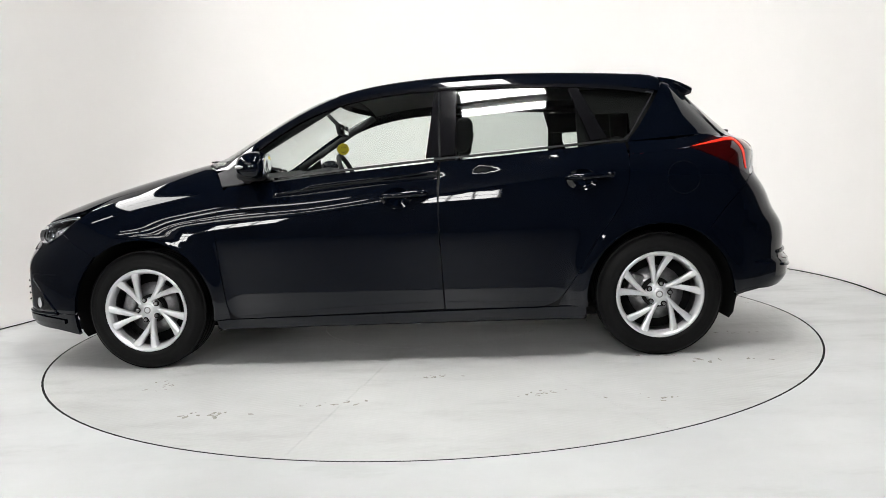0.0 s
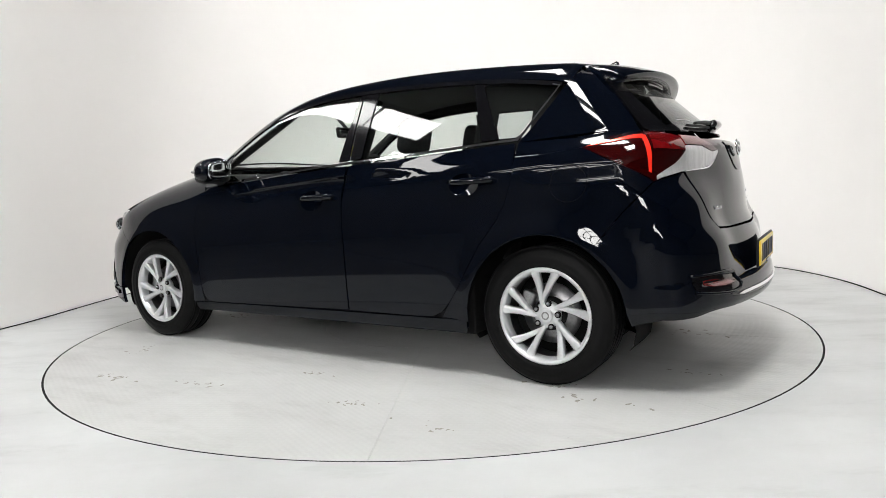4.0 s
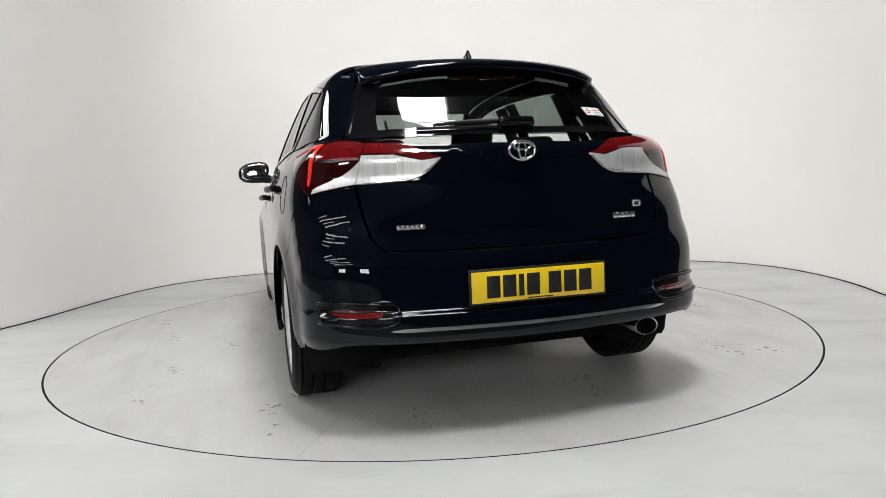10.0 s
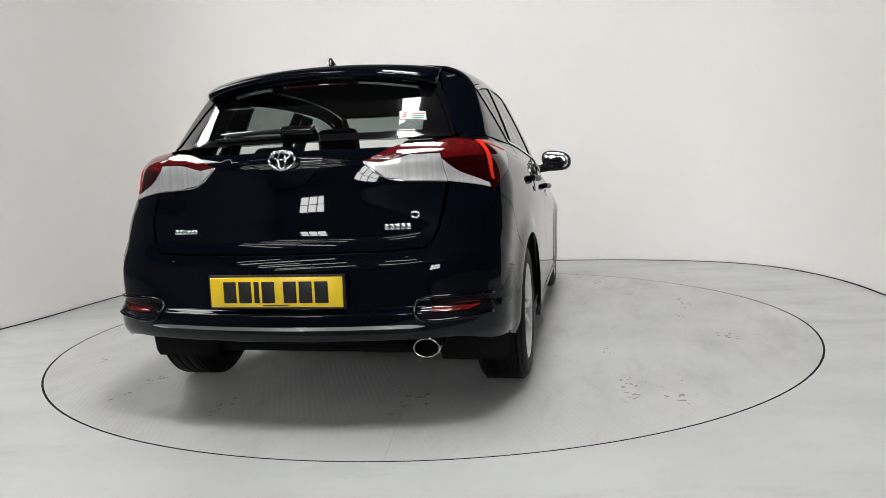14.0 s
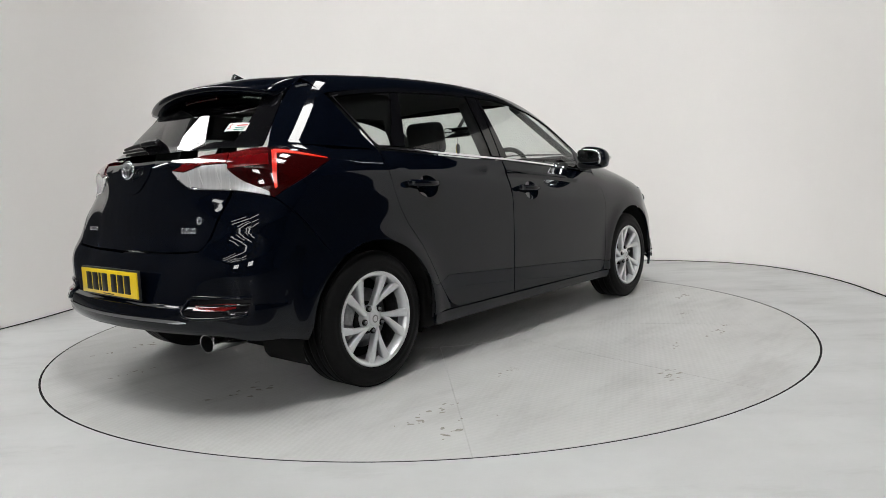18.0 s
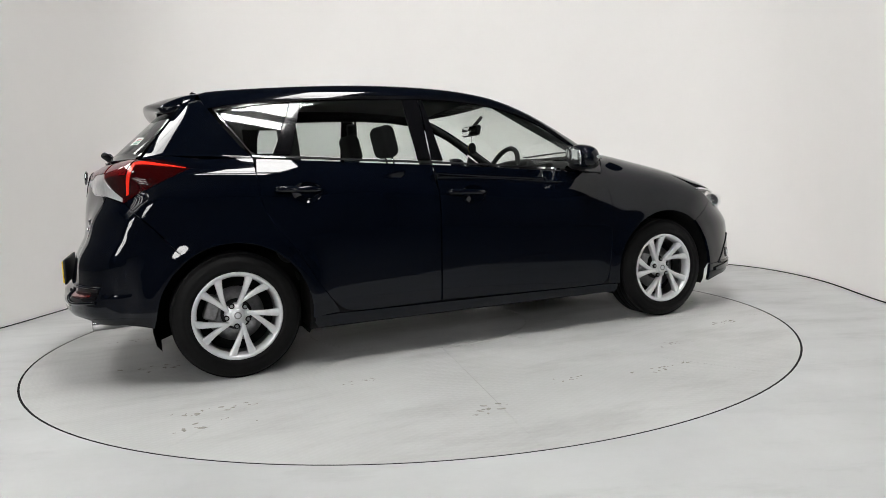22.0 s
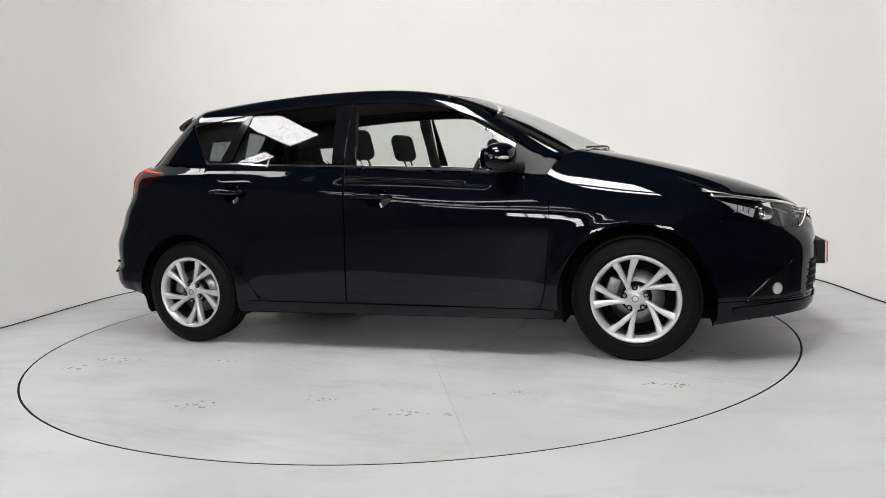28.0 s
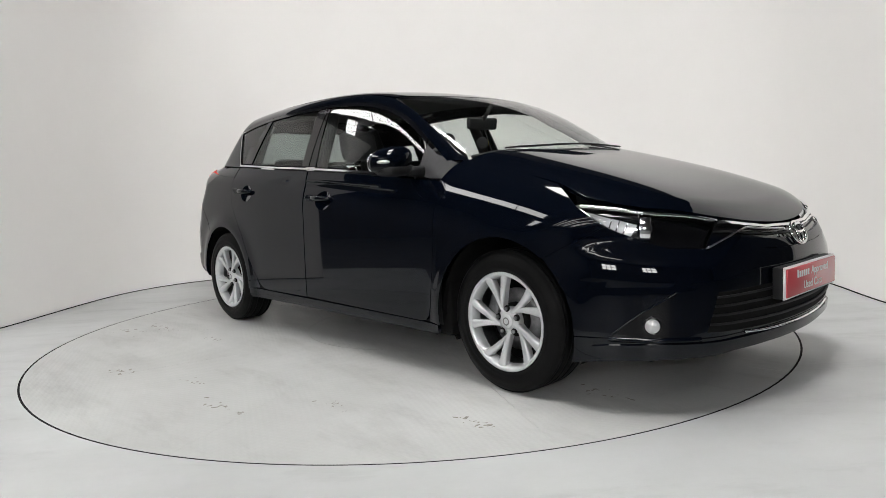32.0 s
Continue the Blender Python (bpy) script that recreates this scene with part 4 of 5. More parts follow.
def build_cabin():
    for y in (0.36, -0.36):
        build_seat(0.05, y, 0.5)
    bench = new("rear_bench")
    bench.parent = car
    tagged(bench, "charcoal cloth rear bench with three headrests")
    part("cushion", rounded((-0.95, -0.50, -0.62, 0.62, 0.40, 0.56)), CLOTH, bench)
    part("backrest", rounded((-1.02, -0.90, -0.62, 0.62, 0.52, 0.98), -22, (-0.96, 0, 0.52), 0.05), CLOTH, bench)
    for y in (0.38, 0, -0.38):
        part("headrest", rounded((-1.20, -1.12, y - 0.125, y + 0.125, 0.99, 1.11 if y else 1.06), -14, (-1.16, y, 1.0), 0.04, 5), CLOTH, bench)
    part("parcel_shelf", box(-1.62, -1.22, -0.52, 0.52, 0.955, 0.975, 0.005), CABIN, car)
    # dashboard
    v, f = [], []
    prof = ((1.02, 1.0), (0.80, 0.985), (0.66, 0.955), (0.56, 0.90), (0.53, 0.80), (0.56, 0.62), (0.66, 0.50))
    ys = np.linspace(-0.72, 0.72, 17)
    for y in ys:
        lump = 0.03 * math.exp(-((y + 0.36) / 0.2) ** 2)
        for x, z in prof:
            v.append((x - 0.10 * (abs(y) / 0.72) ** 2 * (x > 0.7), y, z + lump * (x < 0.9)))
    n = len(prof)
    for i in range(len(ys) - 1):
        for j in range(n - 1):
            a = i * n + j
            f.append((a, a + n, a + n + 1, a + 1))
    part("dashboard", (v, f), CABIN, car)
    # right-hand drive
    wheel = new("steering_wheel")
    wheel.parent = car
    tagged(wheel, "black steering wheel")
    c, ax = Vector((0.42, -0.36, 0.93)), Matrix.Rotation(radians(-66), 4, "Y")
    ring = [c + ax @ Vector((0.185 * math.cos(a), 0.185 * math.sin(a), 0)) for a in np.linspace(0, 2 * math.pi, 33)[:-1]]
    part("ring", tube(ring, 0.016, 8, True), CABIN, wheel)
    part("hub", rounded((c.x - 0.03, c.x + 0.03, c.y - 0.07, c.y + 0.07, c.z - 0.06, c.z + 0.05), -24, c, 0.025), CABIN, wheel)
    for e in ((0, 0.17), (0, -0.17), (-0.17, 0)):
        part("spoke", tube([c, c + ax @ Vector((e[0], e[1], 0))], 0.014, 6), CABIN, wheel)
    part("instrument_hood", rounded((0.50, 0.72, -0.55, -0.17, 0.93, 1.015), 8, (0.6, -0.36, 0.95), 0.04), CABIN, car)
    # inside mirror
    mirror = new("inside_mirror")
    mirror.parent = car
    tagged(mirror, "black rear-view mirror on the windscreen")
    part("housing", rounded((0.385, 0.415, -0.12, 0.12, 1.205, 1.275), 10, (0.4, 0, 1.24), 0.014), CABIN, mirror)
    part("mirror_glass", box(0.3815, 0.3845, -0.108, 0.108, 1.213, 1.267), CHROME, mirror)
    part("stem", tube([(0.41, 0, 1.26), (0.48, 0, 1.335)], 0.012, 8), CABIN, mirror)
    # headlining and pillar trims follow the roof from inside
    rails = []
    for x, w in ((0.27, 0.54), (-0.3, 0.54), (-0.9, 0.53), (-1.36, 0.48)):
        rails.append(whole([T(x, w), T(x, w * 0.66), T(x, w * 0.33), T(x, 0)]))
    part("headlining", panel(loft(rails, 21, 14), depth=0, lift=-0.03), LINING, car)
    # trim round the small quarter windows, with an opening of its own
    for x0, x1, z0, z1 in ((-0.93, -1.42, 1.225, 1.36), (-0.93, -1.42, 1.05, 1.10), (-0.93, -1.03, 1.10, 1.225), (-1.20, -1.42, 1.10, 1.225)):
        xs = np.linspace(x0, x1, 5)
        both("quarter_trim", loft([[S(x, z0) for x in xs], [S(x, z1) for x in xs]], 8, 6), DARK_METAL, car, lift=-0.035, depth=0.012, gap=0)
    for s in (1, -1):
        for a, b, r in (((0.84, 0.645, 1.03), (0.28, 0.545, 1.355), 0.022), ((-0.235, 0.74, 0.98), (-0.27, 0.585, 1.335), 0.036), ((-1.42, 0.66, 1.07), (-1.38, 0.52, 1.34), 0.06)):
            p0, p1 = Vector(a), Vector(b)
            p0.y, p1.y = p0.y * s, p1.y * s
            part("pillar_trim", tube([p0.lerp(p1, k / 6) for k in range(7)], r, 8), CABIN, car)


build_cabin()


def build_freshener():
    """Hangs from the inside mirror and turns with the car."""
    thing = tagged(new("air_freshener"), "round yellow smiling-face air freshener hanging from the mirror", "air freshener")
    v, f = lathe([(0.0, 0.006), (0.030, 0.006), (0.036, 0.003), (0.036, -0.003), (0.030, -0.006), (0.0, -0.006)], 28)
    turn = Matrix.Rotation(radians(20), 4, "Z")
    at = Vector((0.40 + CAR_X, 0.0 + CAR_Y, 1.125))
    put = lambda pts: [at + turn @ Vector(p) for p in pts]
    part("disc", (put(v), f), YELLOW, thing)
    v, f = lathe([(0.037, 0.0), (0.037, -0.004), (0.031, -0.008), (0.0, -0.008)], 28)
    part("backing", (put(v), f), CLOTH, thing, "dark printed back")
    for cx in (-0.011, 0.011):
        e = tube([(cx, 0.0055, 0.010), (cx, 0.0075, 0.010)], 0.0040, 8)
        part("eye", (put(e[0]), e[1]), BLACK_MATT, thing)
    sm = tube([(0.02 * math.cos(a), 0.0065, 0.02 * math.sin(a)) for a in np.linspace(radians(205), radians(335), 9)], 0.0016, 6)
    part("smile", (put(sm[0]), sm[1]), BLACK_MATT, thing)
    c = tube([(0, 0, 0.036), (0, 0, 0.09)], 0.0012, 5)
    part("cord", (put(c[0]), c[1]), BLACK_MATT, thing)
    return thing


freshener = build_freshener()

for sd in (1, -1):
    part("inner_sill", box(-0.945, 0.945, min(0.60 * sd, 0.82 * sd), max(0.60 * sd, 0.82 * sd), 0.19, 0.45, 0.01), DARK_METAL, car)


# ---- fittings on the car's skin ----
def mixed(a, b, k):
    return [np.array(p) * (1 - k) + np.array(q) * k for p, q in zip(a, b)]


def bead(pts, r, lift=0.0, n=30, flat=1.0, smooth=True):
    """A thin bar laid along the skin."""
    p = settle(smooth_path(pts, n) if smooth else resample(pts, n))
    g = slope(p)
    g /= np.linalg.norm(g, axis=1, keepdims=True)
    return tube(p + g * lift, r, 6)


def mirrored(vf, s):
    if s > 0:
        return vf
    return [flip(v) for v in vf[0]], [f[::-1] for f in vf[1]]


def build_rear_lamps():
    up_out = [LAMP_TIP, on(-1.575, 0.718, 1.05), LAMP_TOP, LAMP_SPLIT_TOP]
    lo_out = [LAMP_TIP + np.array([-0.004, 0, -0.003]), on(-1.60, 0.777, 0.945), LAMP_LOW, LAMP_SPLIT]
    up_in = [LAMP_SPLIT_TOP, on(-1.84, 0.43, 1.045), on(-1.875, 0.36, 1.02), LAMP_IN]
    lo_in = [LAMP_SPLIT, on(-1.875, 0.48, 0.915), on(-1.90, 0.385, 0.93), LAMP_IN - np.array([0, 0.004, 0.004])]
    for s in (1, -1):
        lamp = new("rear_lamp")
        lamp.parent = car
        tagged(lamp, "red and clear wrap-round rear lamp")
        k = dict(side=s, gap=0.0012)

        def at_row(i, q):
            """A point of the outer lens: i along from the tip, q from its top edge down."""
            row = mixed(up_out, lo_out, q)
            n = min(int(i), 2)
            return row[n] * (1 - i + n) + row[n + 1] * (i - n)
        part("lens_outer", panel(loft([up_out, mixed(up_out, lo_out, 0.5), lo_out], 22, 14), depth=0.012, **k), RED_LENS, lamp)
        rear = [[at_row(i, q) for i in (1.98, 2.3, 2.65, 2.99)] for q in (0.02, 0.25, 0.47)]
        part("stop_lens", panel(loft(rear, 14, 8), lift=0.0022, depth=0.003, **k), RED_GLASS, lamp, "red stop lens")
        part("lens_inner", panel(loft([up_in, mixed(up_in, lo_in, 0.36)], 18, 6), lift=0.005, depth=0.014, **k), RED_GLASS, lamp)
        part("reversing_lens", panel(loft([mixed(up_in, lo_in, 0.375), lo_in], 18, 8), lift=0.005, depth=0.014, **k), CLEAR_LENS, lamp, "clear ribbed reversing lens")
        # ribs behind the clear lens
        for q in np.linspace(0.12, 0.80, 4):
            i = q * 3
            a0, f0 = int(i), i - int(i)
            at = lambda row: row[a0] * (1 - f0) + row[min(a0 + 1, 3)] * f0
            m, l = mixed(up_in, lo_in, 0.44), mixed(up_in, lo_in, 0.92)
            part("lens_rib", mirrored(bead([at(m), at(l)], 0.0012, 0.0054, 4, smooth=False), s), CLEAR_LENS, lamp)
        # clear corner of the outer lens
        a = [LAMP_LOW * 0.92 + LAMP_SPLIT * 0.08, LAMP_LOW * 0.45 + LAMP_SPLIT * 0.55, LAMP_SPLIT]
        b = [LAMP_LOW * 0.84 + LAMP_SPLIT * 0.08 + LAMP_TOP * 0.08, LAMP_LOW * 0.33 + LAMP_SPLIT * 0.37 + LAMP_SPLIT_TOP * 0.30, LAMP_SPLIT * 0.46 + LAMP_SPLIT_TOP * 0.54]
        part("turn_lens", panel(loft([b, a], 12, 6), depth=0.006, lift=0.0048, **k), CLEAR_LENS, lamp, "clear turn lens")
        # the bright light guide: a band along the top, folded down the corner
        band = [[at_row(i, q) for i in (0.12, 0.6, 1.2, 1.86)] for q in (0.22, 0.28, 0.34)]
        part("light_guide", panel(loft(band, 20, 4, smooth=True), lift=0.003, depth=0.004, **k), RED_BRIGHT, lamp, "bright red light guide")
        fold = [[at_row(1.78, 0.30), at_row(1.80, 0.5), at_row(1.86, 0.88)], [at_row(1.90, 0.24), at_row(1.92, 0.5), at_row(1.95, 0.88)]]
        part("light_guide", panel(loft(fold, 12, 5), lift=0.003, depth=0.004, **k), RED_BRIGHT, lamp)
        part("chrome_edge", mirrored(bead([lo_in[0], lo_in[1], lo_in[2], lo_in[3]], 0.0035, 0.001), s), CHROME, lamp)


def oval(cx, cy, cz, ry, rz, r, lean, n=36, yaw=0):
    """An oval ring standing across the car; lean: degrees its top leans."""
    m = Matrix.Rotation(radians(lean), 3, "Y")
    return tube([Vector((cx, cy, cz)) + m @ Vector((0, ry * math.cos(a), rz * math.sin(a))) for a in np.linspace(0, 2 * math.pi, n + 1)[:-1]], r, 8, True)


def emblem(x, y, z, lean, scale, parent, sign):
    e = new("emblem")
    e.parent = parent
    tagged(e, "chrome oval emblem")
    part("ring", oval(x, y, z, 0.060 * scale, 0.042 * scale, 0.0055 * scale, lean), CHROME, e)
    part("ring", oval(x + 0.002 * sign, y, z, 0.017 * scale, 0.038 * scale, 0.004 * scale, lean), CHROME, e)
    part("ring", oval(x + 0.002 * sign, y, z + 0.018 * scale, 0.040 * scale, 0.016 * scale, 0.004 * scale, lean), CHROME, e)


def bar_box(x0, x1, y0, y1, z0, z1, b=0.001):
    return box(x0, x1, y0, y1, z0, z1, b, 1)


def build_rear_fittings():
    emblem(-1.958, 0.0, 1.012, 6, 0.86, tailgate, -1)
    rails = [whole([R(0.155, 1.035), R(0.10, 1.040), R(0, 1.042)]), whole([R(0.148, 0.982), R(0.08, 0.978), R(0, 0.977)]), whole([R(0.10, 0.93), R(0.06, 0.918), R(0, 0.916)]), whole([R(0.066, 0.910), R(0.035, 0.904), R(0, 0.903)])]
    part("emblem_plinth", panel(loft(rails, 20, 10), lift=0.004, depth=0.008), PAINT, tailgate)
    # scripts, as plain bars
    for y0, n, w, h, name in ((0.485, 6, 0.0145, 0.017, "lettering"), (-0.385, 5, 0.0175, 0.022, "lettering")):
        for i in range(n):
            y = y0 - i * (w + 0.003)
            p = R(y - w / 2, 0.748)
            part(name, bar_box(p[0] - 0.004, p[0] + 0.002, y - w, y, 0.748 - h / 2, 0.748 + h / 2), CHROME, tailgate)
    p = R(-0.50, 0.79)
    part("badge", oval(p[0] - 0.002, -0.50, 0.79, 0.016, 0.011, 0.004, 4, 20), CHROME, tailgate)
    # number plate with plain bars
    plate = new("number_plate")
    plate.parent = car
    tagged(plate, "yellow number plate with black bars")
    px = -2.084
    part("plate", box(px - 0.005, px + 0.004, -0.26, 0.26, 0.474, 0.585, 0.003), YELLOW_PLATE, plate)
    part("plate_holder", box(px + 0.002, px + 0.012, -0.268, 0.268, 0.466, 0.593, 0.003), BLACK_MATT, plate)
    y = 0.205
    for i in range(7):
        w = 0.05 if i not in (2,) else 0.02
        part("character_bar", bar_box(px - 0.0068, px - 0.0045, y - w, y, 0.49, 0.569, 0.0005), BLACK_MATT, plate)
        y -= w + (0.011 if i != 3 else 0.035)
    part("maker_bar", bar_box(px - 0.0065, px - 0.0045, -0.05, 0.05, 0.4785, 0.4825, 0.0004), BLACK_MATT, plate)
    # reflectors, chrome bar, dark valance
    for s in (1, -1):
        r = new("reflector")
        r.parent = rear_bumper
        rails = [[R(0.57, 0.444), R(0.64, 0.441), R(0.70, 0.444), R(0.735, 0.452)], [R(0.56, 0.466), R(0.64, 0.470), R(0.70, 0.475), R(0.732, 0.472)]]
        part("lens", panel(loft(rails, 14, 5), lift=0.004, depth=0.006, side=s), REFLECTOR, r, "red reflector")
        rails = [[R(0.525, 0.424), R(0.64, 0.420), R(0.72, 0.424), R(0.775, 0.435)], [R(0.530, 0.478), R(0.64, 0.486), R(0.72, 0.492), R(0.772, 0.486)]]
        part("surround", panel(loft(rails, 14, 5), lift=0.002, depth=0.003, side=s), BLACK_GLOSS, r)
        loop = [R(0.775, 0.428), R(0.64, 0.414), R(0.535, 0.418), R(0.512, 0.436), R(0.507, 0.462), R(0.52, 0.484), R(0.64, 0.494), R(0.775, 0.492)]
        part("pod_rim", mirrored(bead(loop, 0.0075, 0.003, 44), s), PAINT, r, "body-coloured rim of the reflector pod")
        part("brow", mirrored(bead([R(0.52, 0.482), R(0.64, 0.492), R(0.74, 0.495)], 0.006, 0.003), s), PAINT, r)
    a, b = [], []
    for y in (0.545, 0.50, 0.35, 0.18, 0.0):
        h = 0.001 if y > 0.53 else 0.008
        a.append(R(y, 0.396 - h))
        b.append(R(y, 0.396 + h))
    part("chrome_bar", panel(loft([whole(a), whole(b)], 50, 5), lift=0.006, depth=0.006), CHROME, rear_bumper, "chrome bumper strip")
    part("bumper_beam", box(-1.93, -1.80, -0.50, 0.50, 0.33, 0.40, 0.02), DARK_METAL, car)
    # wiper
    w = new("rear_wiper")
    w.parent = car
    tagged(w, "black rear wiper at rest")
    part("pivot_cover", rounded((-1.875, -1.80, -0.10, 0.05, 1.098, 1.135), 40, (-1.84, 0, 1.115), 0.016), BLACK_GLOSS, w)
    arm = [R(y, z) + np.array([-0.022, 0, 0.012]) for y, z in ((0.0, 1.118), (0.15, 1.118), (0.30, 1.108))]
    part("arm", tube(smooth_path(arm, 12), [0.013 - 0.0006 * i for i in range(12)], 6), BLACK_MATT, w)
    part("blade", tube([R(y, 1.104) + np.array([-0.008, 0, 0.006]) for y in np.linspace(0.02, 0.36, 10)], 0.006, 6), BLACK_MATT, w)
    # sticker on the rear window
    st = new("window_sticker")
    st.parent = car
    tagged(st, "small white sticker with red and green print")
    g = loft([[R(-0.505, 1.152), R(-0.40, 1.156)], [R(-0.493, 1.192), R(-0.39, 1.196)]], 6, 4)
    part("sheet", panel(g, lift=0.0015, depth=0), WHITE_PLASTIC, st)
    for (y0, y1, z0, z1, m) in ((-0.49, -0.445, 1.178, 1.183, RED_PLATE), (-0.49, -0.445, 1.169, 1.173, GREEN_PRINT), (-0.49, -0.445, 1.160, 1.164, GREEN_PRINT)):
        part("print", panel(loft([[R(y0, z0), R(y1, z0)], [R(y0, z1), R(y1, z1)]], 3, 3), lift=0.003, depth=0, gap=0), m, st)
    part("window_print", panel(loft([[R(0.20, 1.137), R(0.36, 1.134)], [R(0.20, 1.141), R(0.36, 1.138)]], 3, 3), lift=0.002, depth=0, gap=0), WHITE_PLASTIC, car)
    tilt = Matrix(((0, 0.74, -0.673, 0), (-1, 0, 0, 0), (0, 0.673, 0.74, 0), (0, 0, 0, 1)))
    letters("5", 0.042, st, "numeral", RED_PLATE, Matrix.Translation(Vector(R(-0.418, 1.174)) + Vector((-0.003, 0, 0.0033))) @ tilt)
    # high stop lamp
    part("high_stop_lamp", box(-1.575, -1.555, -0.14, 0.14, 1.328, 1.345, 0.004), RED_LENS, car)


GREEN_PRINT = material("green_print", (0.02, 0.28, 0.22), 0.5)


def build_spoiler():
    """A lipped slab over the rear window, its tip drooping to the sides."""
    ys = np.linspace(-1, 1, 31)
    rows = []
    for k in range(9):
        u = k / 8
        row = []
        for q in ys:
            w = 0.515
            y = q * w
            root = T(-1.387, abs(y))
            tipx = -1.640 + 0.085 * abs(q) ** 2.4
            tipz = 1.386 - 0.050 * abs(q) ** 2.2
            z = root[2] * (1 - u) + tipz * u + 0.012 * math.sin(math.pi * u)
            row.append((root[0] * (1 - u) + tipx * u, y * (1 + 0.004 * u), z))
        rows.append(row)
    for dx, dz in ((-0.004, -0.008), (0.002, -0.026), (0.045, -0.040), (0.10, -0.046)):
        rows.append([(p[0] + dx, p[1] * 0.995, p[2] + dz) for p in rows[8]])
    rows.append([(p[0] + 0.10, p[1], p[2] - 0.02) for p in rows[8]])
    n = len(ys)
    v = [p for r in rows for p in r]
    f = [(i * n + j, i * n + j + 1, (i + 1) * n + j + 1, (i + 1) * n + j) for i in range(len(rows) - 1) for j in range(n - 1)]
    f += [tuple(i * n for i in range(len(rows))), tuple(i * n + n - 1 for i in range(len(rows)))[::-1]]
    sp = part("spoiler", (v, f), PAINT, car, "body-coloured roof spoiler")
    # side fins beside the window
    for s in (1, -1):
        a = [R(0.515, 1.335), R(0.555, 1.25), R(0.592, 1.15), R(0.618, 1.085)]
        b = [R(0.475, 1.335), R(0.53, 1.25), R(0.576, 1.15), R(0.606, 1.085)]
        part("window_fin", panel(loft([a, b], 14, 4), lift=0.006, depth=0.01, side=s), BLACK_GLOSS, car)
    # shark fin
    prof = [(-1.28, 0.0), (-1.31, 0.012), (-1.345, 0.030), (-1.378, 0.046), (-1.388, 0.040), (-1.40, 0.0)]
    v, f = [], []
    for x, h in prof:
        z = float(T(x, 0.0)[2]) - 0.003
        for y, k in ((-0.018, 0), (-0.012, 0.5), (-0.004, 1), (0.004, 1), (0.012, 0.5), (0.018, 0)):
            v.append((x, y, z + h * k + 0.001))
    for i in range(len(prof) - 1):
        for j in range(5):
            a = i * 6 + j
            f.append((a, a + 1, a + 7, a + 6))
    part("antenna", (v, f), BLACK_GLOSS, car, "shark-fin roof antenna")


